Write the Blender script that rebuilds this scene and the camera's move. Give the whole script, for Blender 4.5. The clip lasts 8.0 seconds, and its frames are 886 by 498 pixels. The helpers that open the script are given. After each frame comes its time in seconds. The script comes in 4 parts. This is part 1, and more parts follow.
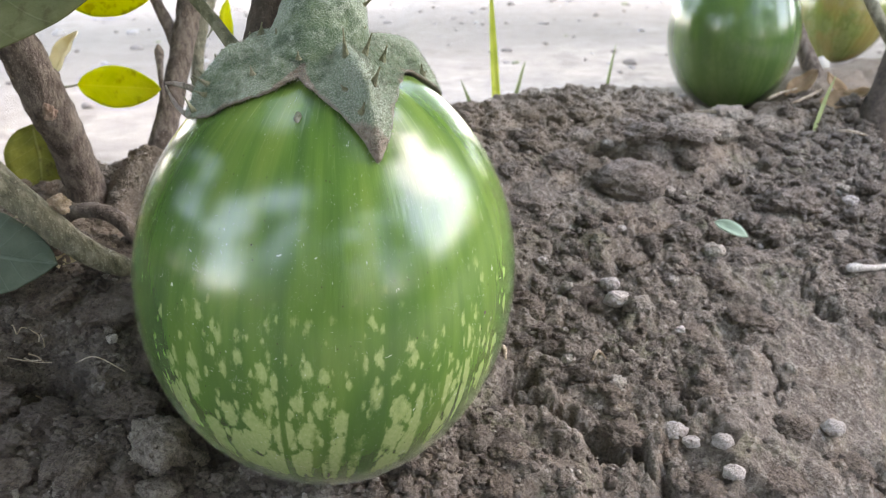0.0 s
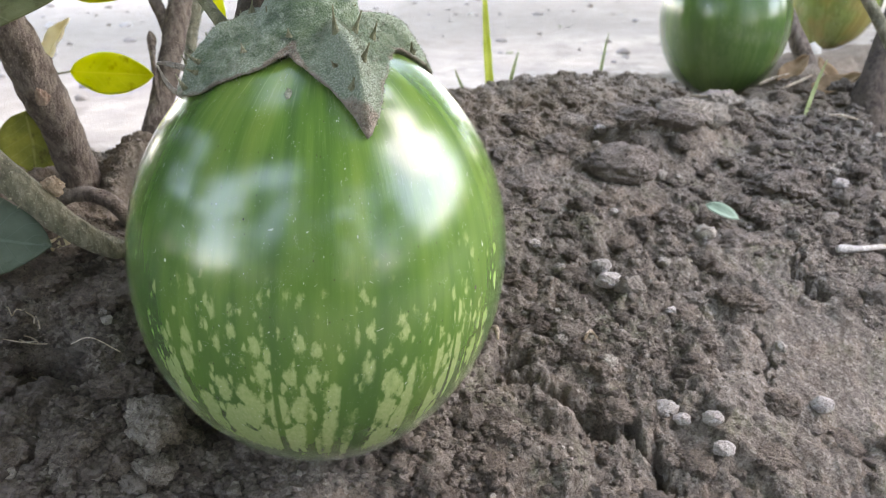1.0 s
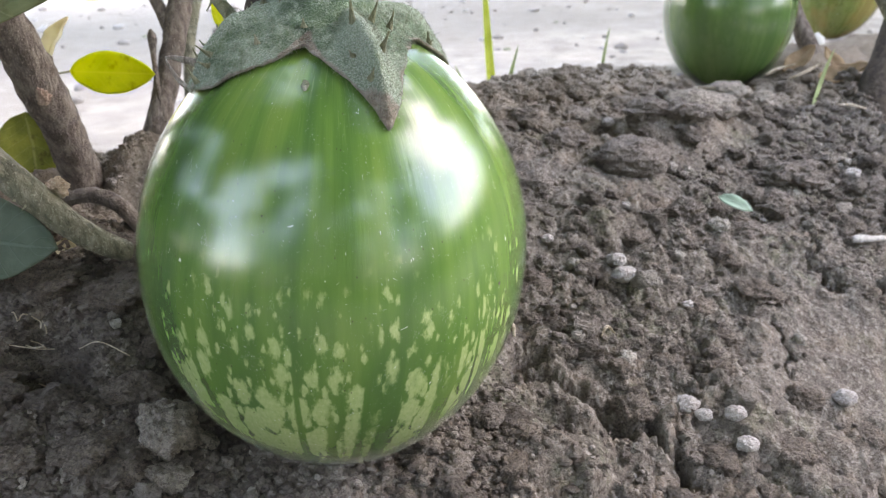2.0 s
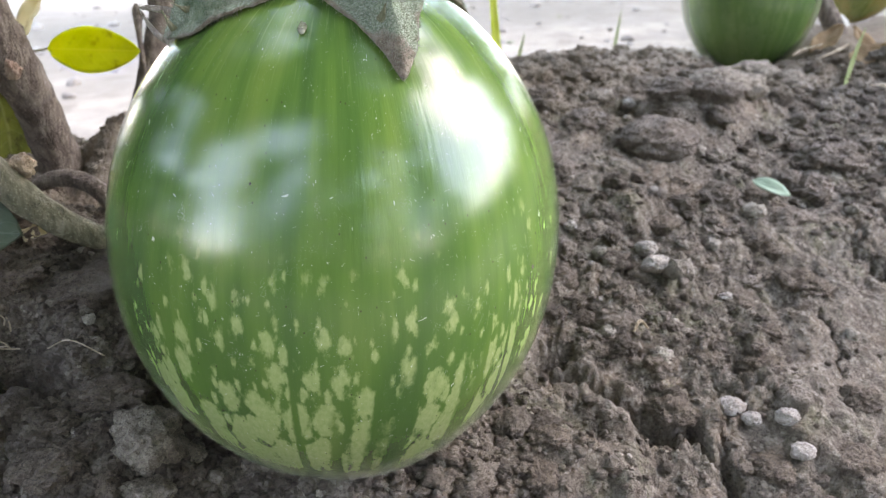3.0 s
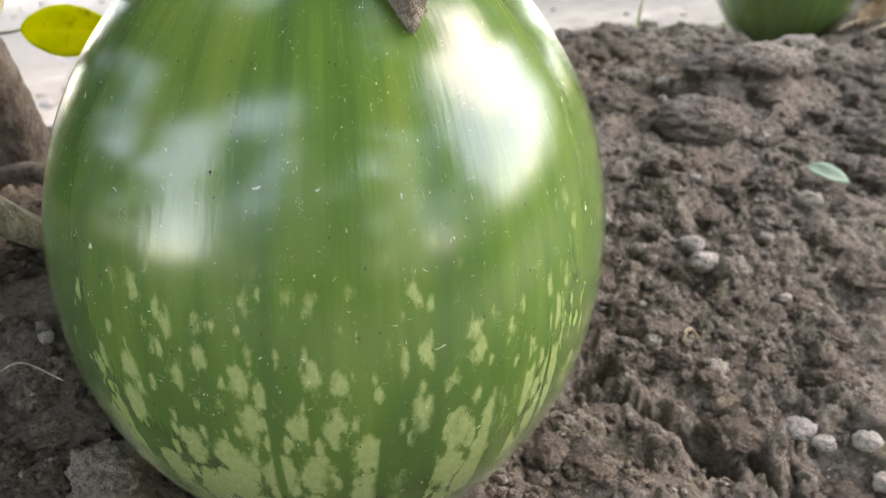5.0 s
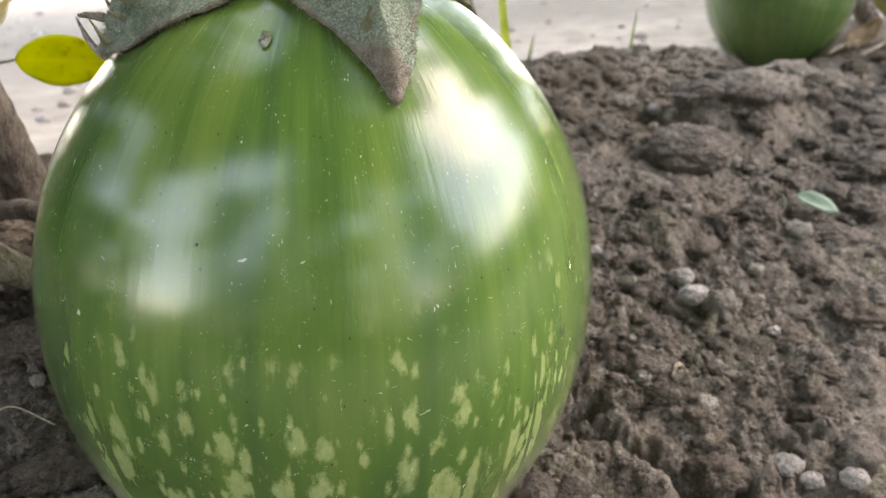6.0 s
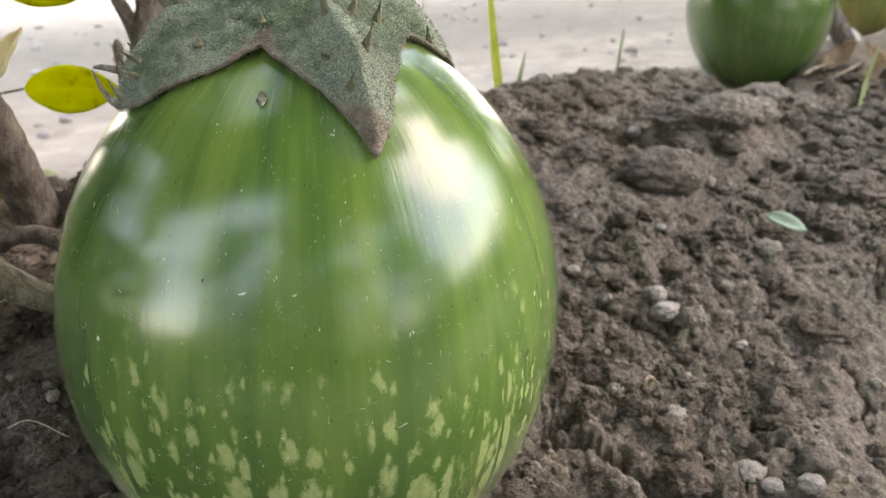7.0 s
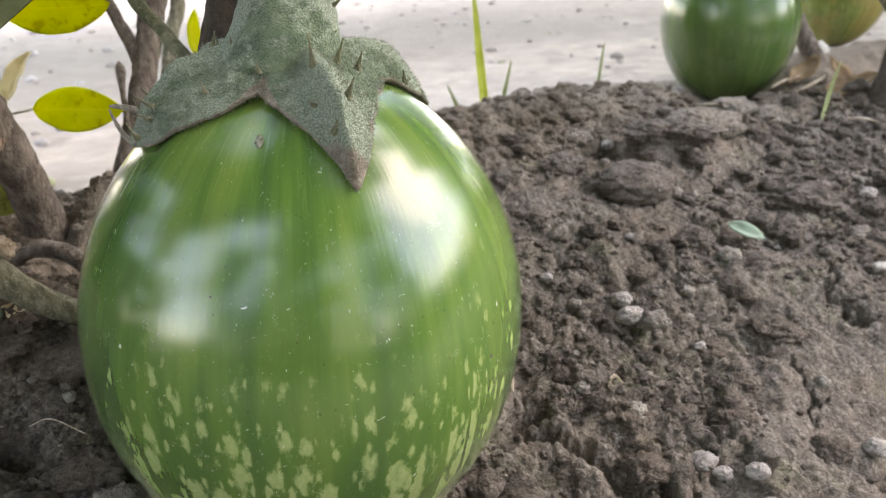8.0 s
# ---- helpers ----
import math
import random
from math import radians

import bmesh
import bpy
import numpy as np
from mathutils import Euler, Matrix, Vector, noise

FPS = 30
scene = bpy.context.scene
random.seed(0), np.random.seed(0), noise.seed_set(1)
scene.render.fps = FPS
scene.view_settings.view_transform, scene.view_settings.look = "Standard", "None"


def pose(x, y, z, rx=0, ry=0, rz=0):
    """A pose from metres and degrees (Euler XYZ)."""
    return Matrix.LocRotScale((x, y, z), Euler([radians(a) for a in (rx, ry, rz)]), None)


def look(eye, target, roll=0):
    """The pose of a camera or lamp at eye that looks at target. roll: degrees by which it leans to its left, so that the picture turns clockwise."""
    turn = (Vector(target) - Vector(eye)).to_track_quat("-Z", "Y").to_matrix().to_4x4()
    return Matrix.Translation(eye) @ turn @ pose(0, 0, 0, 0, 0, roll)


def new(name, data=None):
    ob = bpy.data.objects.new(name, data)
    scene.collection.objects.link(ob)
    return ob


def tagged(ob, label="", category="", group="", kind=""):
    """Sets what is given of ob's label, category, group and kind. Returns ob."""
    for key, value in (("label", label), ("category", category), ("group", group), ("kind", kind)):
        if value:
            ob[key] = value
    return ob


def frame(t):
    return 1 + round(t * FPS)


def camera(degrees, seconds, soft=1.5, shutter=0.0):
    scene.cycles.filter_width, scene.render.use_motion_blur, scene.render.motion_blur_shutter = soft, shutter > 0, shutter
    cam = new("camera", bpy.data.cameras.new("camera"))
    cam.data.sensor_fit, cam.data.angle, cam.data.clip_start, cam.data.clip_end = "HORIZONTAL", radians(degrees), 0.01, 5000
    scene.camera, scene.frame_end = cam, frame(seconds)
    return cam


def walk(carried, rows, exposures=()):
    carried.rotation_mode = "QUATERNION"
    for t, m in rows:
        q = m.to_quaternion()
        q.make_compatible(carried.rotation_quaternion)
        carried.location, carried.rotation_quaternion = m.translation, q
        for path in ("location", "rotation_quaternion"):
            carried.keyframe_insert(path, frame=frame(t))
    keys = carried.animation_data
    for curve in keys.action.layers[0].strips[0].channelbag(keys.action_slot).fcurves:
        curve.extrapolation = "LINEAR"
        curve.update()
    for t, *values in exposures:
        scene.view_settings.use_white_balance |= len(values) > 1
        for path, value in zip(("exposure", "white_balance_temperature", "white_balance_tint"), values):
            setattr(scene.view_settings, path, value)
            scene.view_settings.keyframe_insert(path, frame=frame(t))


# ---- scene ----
cam = camera(62.1, 8.0, soft=1.0)
METRES, EYE, TILT, LEAN, TURN = 0.12, 0.19, -24.0, 0.0, 0.0
ROWS = [
    (0.0, 0.0, 0.0, 0.0, 0.0, 0.0, -0.0),
    (0.5, 0.0026, -0.01, -0.0232, -0.17, -0.27, 0.18),
    (1.0, 0.0106, -0.0159, -0.0354, -0.3, -0.5, 0.37),
    (1.5, -0.01, -0.0194, -0.0316, -0.47, -0.63, 0.91),
    (3.0, -0.077, 0.2448, -0.0826, -0.64, -0.45, 1.64),
    (3.5, -0.0847, 0.3248, -0.0887, -0.36, -0.57, 1.88),
    (4.0, -0.1222, 0.4118, -0.0918, -0.01, -0.77, 2.13),
    (4.5, -0.1015, 0.4738, -0.0919, 0.35, -1.02, 2.28),
    (6.0, -0.0685, 0.4885, -0.0011, 0.09, -0.49, 2.32),
    (6.5, -0.0478, 0.4315, 0.0189, 0.0, -0.09, 2.37),
    (7.0, -0.0372, 0.3706, 0.0301, -0.07, 0.15, 2.53),
    (7.5, -0.0136, 0.2903, 0.0528, -0.2, 0.1, 2.52),
    (8.0, -0.0027, 0.2038, 0.0566, -0.57, 0.15, 2.86),
]
EXPOSURE = 3.64
walk(cam, [(t, pose(0, 0, EYE, TILT, LEAN, TURN) @ pose(METRES * x, METRES * y, METRES * z, 90 + pitch, roll, yaw)) for t, x, y, z, yaw, pitch, roll in ROWS],
     [(t, EXPOSURE + stops, kelvin + 1600, 22) for t, stops, kelvin in ((0.0, 0.0, 7480), (1.7, 0.02, 7130), (3.0, 0.1, 7250), (4.5, 0.02, 8100), (6.0, -0.21, 8700), (7.0, -0.26, 8700), (8.0, -0.2, 8300))])

# ---- world and sun: hazy bright sky over a shaded bed ----
SUN_ELEVATION, SUN_AZIMUTH = 42.0, 78.0
world = bpy.data.worlds.new("world")
scene.world = world
world.use_nodes = True
wt = world.node_tree
sky = wt.nodes.new("ShaderNodeTexSky")
sky.sky_type = 'NISHITA'
sky.sun_disc = False
sky.sun_elevation = radians(SUN_ELEVATION)
sky.sun_rotation = radians(SUN_AZIMUTH)
sky.air_density, sky.dust_density, sky.ozone_density = 1.0, 0.45, 1.0
haze = wt.nodes.new("ShaderNodeMix")
haze.data_type = 'RGBA'
haze.inputs[0].default_value = 0.52
haze.inputs[7].default_value = (2.2, 3.3, 5.4, 1)
wt.links.new(sky.outputs[0], haze.inputs[6])
wt.links.new(haze.outputs[2], wt.nodes["Background"].inputs[0])
wt.nodes["Background"].inputs[1].default_value = 0.15
sun_data = bpy.data.lights.new("sun", "SUN")
sun_data.energy, sun_data.angle, sun_data.color = 0.19, radians(44), (1.0, 0.985, 0.97)
sun = new("sun", sun_data)
sa, se = radians(SUN_AZIMUTH), radians(SUN_ELEVATION)
sun.matrix_world = look((3 * math.sin(sa) * math.cos(se), 3 * math.cos(sa) * math.cos(se), 3 * math.sin(se)), (0, 0, 0))


# ---- materials ----
class Nodes:
    """Short hand for a node material."""

    def __init__(self, name):
        self.mat = bpy.data.materials.new(name)
        self.mat.use_nodes = True
        self.tree = self.mat.node_tree
        self.bsdf = self.tree.nodes["Principled BSDF"]

    def link(self, src, dst):
        self.tree.links.new(src, dst)

    def node(self, kind, **values):
        n = self.tree.nodes.new(kind)
        for key, value in values.items():
            setattr(n, key, value)
        return n

    def feed(self, sock, value):
        if hasattr(value, "is_output"):
            self.link(value, sock)
        else:
            sock.default_value = value

    def coords(self, which="Object", scale=(1, 1, 1)):
        c = self.node("ShaderNodeTexCoord").outputs[which]
        m = self.node("ShaderNodeMapping")
        m.inputs["Scale"].default_value = scale
        self.link(c, m.inputs[0])
        return m.outputs[0]

    def noise(self, vec, scale, detail=4.0, rough=0.55, distort=0.0):
        n = self.node("ShaderNodeTexNoise")
        self.link(vec, n.inputs["Vector"])
        n.inputs["Scale"].default_value, n.inputs["Detail"].default_value = scale, detail
        n.inputs["Roughness"].default_value, n.inputs["Distortion"].default_value = rough, distort
        return n.outputs["Fac"]

    def cells(self, vec, scale, feature="F1", out="Distance", random=1.0, flat="3D"):
        n = self.node("ShaderNodeTexVoronoi", feature=feature, voronoi_dimensions=flat)
        self.link(vec, n.inputs["Vector"])
        n.inputs["Scale"].default_value = scale
        n.inputs["Randomness"].default_value = random
        return n.outputs[out]

    def math(self, op, a, b=0.0, clamp=False):
        n = self.node("ShaderNodeMath", operation=op, use_clamp=clamp)
        self.feed(n.inputs[0], a)
        self.feed(n.inputs[1], b)
        return n.outputs[0]

    def step(self, value, lo, hi, out_lo=0.0, out_hi=1.0):
        n = self.node("ShaderNodeMapRange", interpolation_type='SMOOTHSTEP')
        for sock, v in zip(n.inputs, (value, lo, hi, out_lo, out_hi)):
            self.feed(sock, v)
        return n.outputs[0]

    def ramp(self, fac, stops):
        n = self.node("ShaderNodeValToRGB")
        self.feed(n.inputs[0], fac)
        e = n.color_ramp.elements
        while len(e) < len(stops):
            e.new(0.5)
        for el, (pos, col) in zip(e, stops):
            el.position, el.color = pos, (*col, 1)
        return n.outputs[0]

    def mix(self, fac, a, b, kind='MIX'):
        n = self.node("ShaderNodeMix", data_type='RGBA', blend_type=kind)
        self.feed(n.inputs[0], fac)
        for sock, v in ((n.inputs[6], a), (n.inputs[7], b)):
            self.feed(sock, (*v, 1) if isinstance(v, tuple) and len(v) == 3 else v)
        return n.outputs[2]

    def bump(self, height, strength, distance, below=None):
        n = self.node("ShaderNodeBump")
        n.inputs["Strength"].default_value, n.inputs["Distance"].default_value = strength, distance
        self.feed(n.inputs["Height"], height)
        if below is not None:
            self.link(below, n.inputs["Normal"])
        return n.outputs[0]

    def done(self, colour, rough=0.6, normal=None, **more):
        self.feed(self.bsdf.inputs["Base Color"], (*colour, 1) if isinstance(colour, tuple) else colour)
        self.feed(self.bsdf.inputs["Roughness"], rough)
        if normal is not None:
            self.link(normal, self.bsdf.inputs["Normal"])
        for key, value in more.items():
            self.feed(self.bsdf.inputs[key.replace("_", " ")], value)
        return self.mat


def dried_sunlit(n, p, col, lo, hi, strength=1.0):
    """The bed dries to pale silt, lightened to look sunlit, over its crest and beyond, and again behind."""
    xyz = n.node("ShaderNodeSeparateXYZ")
    n.link(p, xyz.inputs[0])
    across = n.math('ADD', n.math('MULTIPLY', xyz.outputs[0], -0.44), n.math('MULTIPLY', xyz.outputs[1], 0.9))
    across = n.math('ADD', across, n.math('MULTIPLY', n.math('SUBTRACT', n.noise(p, 30, 4), 0.5), 0.13))
    # silt colours include the sunlight that falls on the open ground
    silt = n.ramp(n.noise(p, 22, 6, 0.7), [(0.3, (0.36, 0.298, 0.235)), (0.52, (0.47, 0.396, 0.315)), (0.7, (0.58, 0.495, 0.4))])
    silt = n.mix(n.step(n.noise(p, 6, 4, 0.6), 0.44, 0.6, 0.0, 0.5), silt, (0.33, 0.282, 0.232))
    silt = n.mix(n.step(n.noise(p, 13, 4, 0.65), 0.54, 0.68, 0.0, 0.55), silt, (0.23, 0.194, 0.152))
    # greyer soil further out, darkened also for the shade there
    beyond = n.math('ADD', across, n.math('MULTIPLY', n.math('SUBTRACT', n.noise(p, 4, 3), 0.5), 0.8))
    silt = n.mix(n.step(beyond, 0.75, 1.25, 0.0, 0.7), silt, (0.26, 0.222, 0.178))
    tan = n.mix(n.step(across, lo - 0.05, lo + 0.03, 0.0, 0.55 * strength), col, (0.31, 0.238, 0.168))
    return n.mix(n.math('MULTIPLY', n.math('MAXIMUM', n.step(across, lo + 0.04, hi - 0.02), n.step(across, 0.0, -0.12)), strength), tan, silt)


def soil_material():
    n = Nodes("garden_soil")
    p = n.coords()
    broad = n.noise(p, 22, 3)
    mid = n.noise(p, 150, 5, 0.6)
    fine = n.noise(p, 1100, 4, 0.65)
    col = n.ramp(mid, [(0.28, (0.075, 0.058, 0.04418)), (0.5, (0.128, 0.104, 0.08272)), (0.74, (0.19, 0.16, 0.1297))])
    col = n.mix(n.step(broad, 0.45, 0.68, 0.0, 0.7), col, (0.19, 0.16, 0.1316))
    col = n.mix(n.step(n.noise(p, 75, 3), 0.5, 0.66, 0.0, 0.6), col, (0.2, 0.148, 0.1081))
    moss = n.math('MULTIPLY', n.step(n.noise(p, 45, 3), 0.5, 0.66), n.step(mid, 0.38, 0.6))
    col = n.mix(n.math('MULTIPLY', moss, 0.6), col, (0.12, 0.125, 0.06768))
    col = n.mix(n.step(n.noise(p, 260, 4, 0.6), 0.56, 0.68, 0.0, 0.55), col, (0.3, 0.262, 0.2143))
    col = n.mix(n.step(fine, 0.46, 0.66, 0.0, 0.45), col, (0.25, 0.218, 0.1786))
    col = n.mix(n.step(fine, 0.48, 0.34, 0.0, 0.68), col, (0.045, 0.034, 0.02538))
    grain = n.noise(p, 2600, 3, 0.7)
    col = n.mix(n.step(grain, 0.52, 0.66, 0.0, 0.35), col, (0.28, 0.245, 0.2021))
    col = n.mix(n.step(grain, 0.46, 0.34, 0.0, 0.35), col, (0.042, 0.033, 0.02538))
    grit = n.step(n.cells(p, 900, out="Color"), 0.74, 0.78)
    col = n.mix(n.math('MULTIPLY', grit, 0.3), col, (0.42, 0.38, 0.3196))
    col = dried_sunlit(n, p, col, 0.305, 0.42)
    height = n.math('ADD', n.math('ADD', n.math('MULTIPLY', n.cells(p, 420), 0.5), fine), n.math('MULTIPLY', grain, 0.35))
    return n.done(col, 0.93, n.bump(height, 0.9, 0.0015), Specular_IOR_Level=0.25)


def clod_material(name, dark, light):
    n = Nodes(name)
    p = n.coords()
    rnd = n.node("ShaderNodeObjectInfo").outputs["Random"]
    col = n.ramp(n.noise(p, 260, 5, 0.65), [(0.3, dark), (0.72, light)])
    col = n.mix(n.math('MULTIPLY', rnd, 0.35), col, tuple(0.5 * (a + b) for a, b in zip(dark, light)))
    col = n.mix(n.step(n.noise(p, 1000, 4, 0.7), 0.48, 0.34, 0.0, 0.6), col, tuple(0.5 * c for c in dark))
    grain = n.noise(p, 2400, 3, 0.7)
    col = n.mix(n.step(grain, 0.54, 0.66, 0.0, 0.45), col, tuple(min(1.0, 1.35 * c) for c in light))
    col = n.mix(n.step(grain, 0.45, 0.34, 0.0, 0.5), col, tuple(0.45 * c for c in dark))
    h = n.math('ADD', n.noise(p, 900, 5, 0.7), n.math('MULTIPLY', n.cells(p, 500), 0.6))
    return n.done(col, 0.92, n.bump(h, 1.0, 0.0022), Specular_IOR_Level=0.25)


def crumb_material():
    n = Nodes("soil_crumbs")
    p = n.coords()
    rnd = n.node("ShaderNodeNewGeometry").outputs["Random Per Island"]
    col = n.ramp(rnd, [(0.0, (0.07, 0.055, 0.04324)), (0.4, (0.13, 0.106, 0.08554)), (0.85, (0.2, 0.168, 0.1372)), (0.95, (0.27, 0.235, 0.1927)), (1.0, (0.44, 0.395, 0.329))])
    col = n.mix(n.step(n.noise(p, 700, 4, 0.6), 0.35, 0.7, 0.0, 0.4), col, (0.25, 0.212, 0.1739))
    col = n.mix(n.step(n.noise(p, 2600, 3, 0.7), 0.46, 0.34, 0.0, 0.55), col, (0.042, 0.032, 0.02444))
    col = dried_sunlit(n, p, col, 0.305, 0.45, 0.85)
    return n.done(col, 0.93, n.bump(n.math('ADD', n.noise(p, 900, 4, 0.7), n.math('MULTIPLY', n.cells(p, 700), 0.5)), 1.0, 0.0024), Specular_IOR_Level=0.25)


def fruit_material(name, ripe=0.0, blotch=0.66, tone=0.0):
    """Waxy striped skin. The first UV axis is the angle round the fruit, the second the angle down from the stalk."""
    n = Nodes(name)
    uv = n.node("ShaderNodeUVMap").outputs[0]
    sep = n.node("ShaderNodeSeparateXYZ")
    n.link(uv, sep.inputs[0])
    down = sep.outputs[1]

    def scaled(sx, sy):
        m = n.node("ShaderNodeMapping")
        m.inputs["Scale"].default_value = (sx, sy, 1)
        n.link(uv, m.inputs[0])
        return m.outputs[0]

    streak = n.math('ADD', n.math('MULTIPLY', n.noise(scaled(26, 1.6), 1, 5, 0.6, 0.15), 0.45), n.math('MULTIPLY', n.noise(scaled(8, 1.4), 1, 3, 0.5, 0.3), 0.55))
    wide = n.noise(scaled(3.4, 0.7), 1, 2)
    col = n.ramp(streak, [(0.2, (0.044, 0.117, 0.022)), (0.5, (0.077, 0.165, 0.031)), (0.8, (0.132, 0.222, 0.045))])
    col = n.mix(n.step(wide, 0.46, 0.68, 0.0, 0.6), col, (0.16, 0.247, 0.05))
    col = n.mix(n.step(wide, 0.52, 0.34, 0.0, 0.6), col, (0.03, 0.09, 0.028))
    col = n.mix(n.step(down, 1.3, 1.9, 0.0, 0.4), col, (0.058, 0.132, 0.024))
    # pale blotches towards the blossom end, split by dark meridian stripes
    wob = n.math('SUBTRACT', n.noise(scaled(30, 19), 1, 4, 0.6), 0.5)
    patchy = n.math('SUBTRACT', n.noise(scaled(4, 2.6), 1, 2), 0.5)
    pale = 0.0
    for sx, sy, lo, hi, least, most in ((9.5, 6.0, 1.3, 2.1, 0.1, 0.6), (15, 7.5, 1.22, 2.3, 0.02, 0.42)):
        spot = n.math('ADD', n.cells(scaled(sx, sy), 1, flat="2D", random=0.9), n.math('MULTIPLY', wob, 0.8))
        reach = n.math('ADD', n.step(down, lo, hi, least, most), n.math('MULTIPLY', patchy, 0.55))
        pale = n.math('MAXIMUM', n.step(n.math('SUBTRACT', reach, spot), -0.1, 0.13), pale)
    pale = n.math('MULTIPLY', pale, n.step(n.math('ADD', down, n.math('MULTIPLY', patchy, 0.5)), 1.26, 1.42))
    stripe = n.math('ADD', n.noise(scaled(4.6, 0.25), 1, 2, 0.4), n.math('MULTIPLY', wob, 0.05))
    stripe = n.step(n.math('ABSOLUTE', n.math('SUBTRACT', stripe, 0.5)), 0.016, 0.045)
    pale = n.math('MULTIPLY', pale, stripe)
    pale_col = n.ramp(n.noise(scaled(60, 40), 1, 3), [(0.3, (0.33, 0.42, 0.15)), (0.7, (0.46, 0.52, 0.23))])
    col = n.mix(n.math('MULTIPLY', pale, blotch), col, pale_col)
    # pale streaks on the shoulder below the calyx
    shoulder = n.math('MULTIPLY', n.step(n.noise(scaled(42, 3.0), 1, 4), 0.56, 0.7), n.step(down, 0.95, 0.55))
    col = n.mix(n.math('MULTIPLY', shoulder, 0.18), col, (0.36, 0.46, 0.17))
    # fine pale flecks, ticks, scratches and rusty dots
    fl = 0.0
    for sx, sy, level in ((46, 40, 0.69), (90, 80, 0.69), (26, 70, 0.7), (70, 26, 0.7), (16, 14, 0.72)):
        fl = n.math('MAXIMUM', n.step(n.noise(scaled(sx, sy), 1, 3, 0.6, 0.7), level, level + 0.035), fl)
    scr = n.math('MULTIPLY', n.step(n.math('ABSOLUTE', n.math('SUBTRACT', n.noise(scaled(20, 17), 1, 2, 0.5, 1.2), 0.5)), 0.007, 0.002), n.step(n.noise(scaled(6, 5), 1, 1), 0.57, 0.62))
    dust = n.math('MULTIPLY', n.step(n.noise(scaled(9, 7), 1, 2, 0.5, 0.6), 0.66, 0.72), n.step(n.noise(scaled(170, 150), 1, 3, 0.7), 0.53, 0.62, 0.0, 0.55))
    fl = n.math('MAXIMUM', fl, dust)
    marks = n.math('MAXIMUM', n.math('MULTIPLY', fl, n.step(n.noise(scaled(7, 6), 1, 2), 0.4, 0.62, 0.12, 0.9)), n.math('MULTIPLY', scr, 0.12))
    col = n.mix(marks, col, (0.6, 0.64, 0.5))
    rust = n.math('MULTIPLY', n.step(n.cells(scaled(15, 13), 1, flat="2D"), 0.06, 0.03), n.step(n.cells(scaled(15, 13), 1, flat="2D", out="Color"), 0.72, 0.75))
    col = n.mix(n.math('MULTIPLY', rust, 0.8), col, (0.05, 0.04, 0.02))
    if tone:
        col = n.mix(tone, col, (0.062, 0.115, 0.033))
    if ripe:
        rot = n.step(n.noise(n.coords(), 38, 3), 0.42, 0.62)
        col = n.mix(n.math('MULTIPLY', rot, ripe), col, (0.3, 0.15, 0.05))
        col = n.mix(0.45 * ripe, col, (0.4, 0.3, 0.06))
    h = n.math('ADD', n.noise(scaled(60, 9), 1, 4), n.math('MULTIPLY', marks, 1.2))
    rough = n.step(n.noise(scaled(40, 6), 1, 4), 0.3, 0.75, 0.14, 0.22)
    coat = n.step(n.noise(scaled(70, 5), 1, 4), 0.35, 0.7, 0.14, 0.23)
    n.link(n.bump(n.math('ADD', n.noise(scaled(38, 2.2), 1, 5, 0.6), n.math('MULTIPLY', marks, 0.8)), 0.1, 0.0006), n.bsdf.inputs["Coat Normal"])
    return n.done(col, rough, n.bump(h, 0.12, 0.0005), Specular_IOR_Level=0.2, Sheen_Weight=0.05, Sheen_Roughness=0.25, Coat_Weight=1.0, Coat_Roughness=coat, Coat_IOR=1.55)


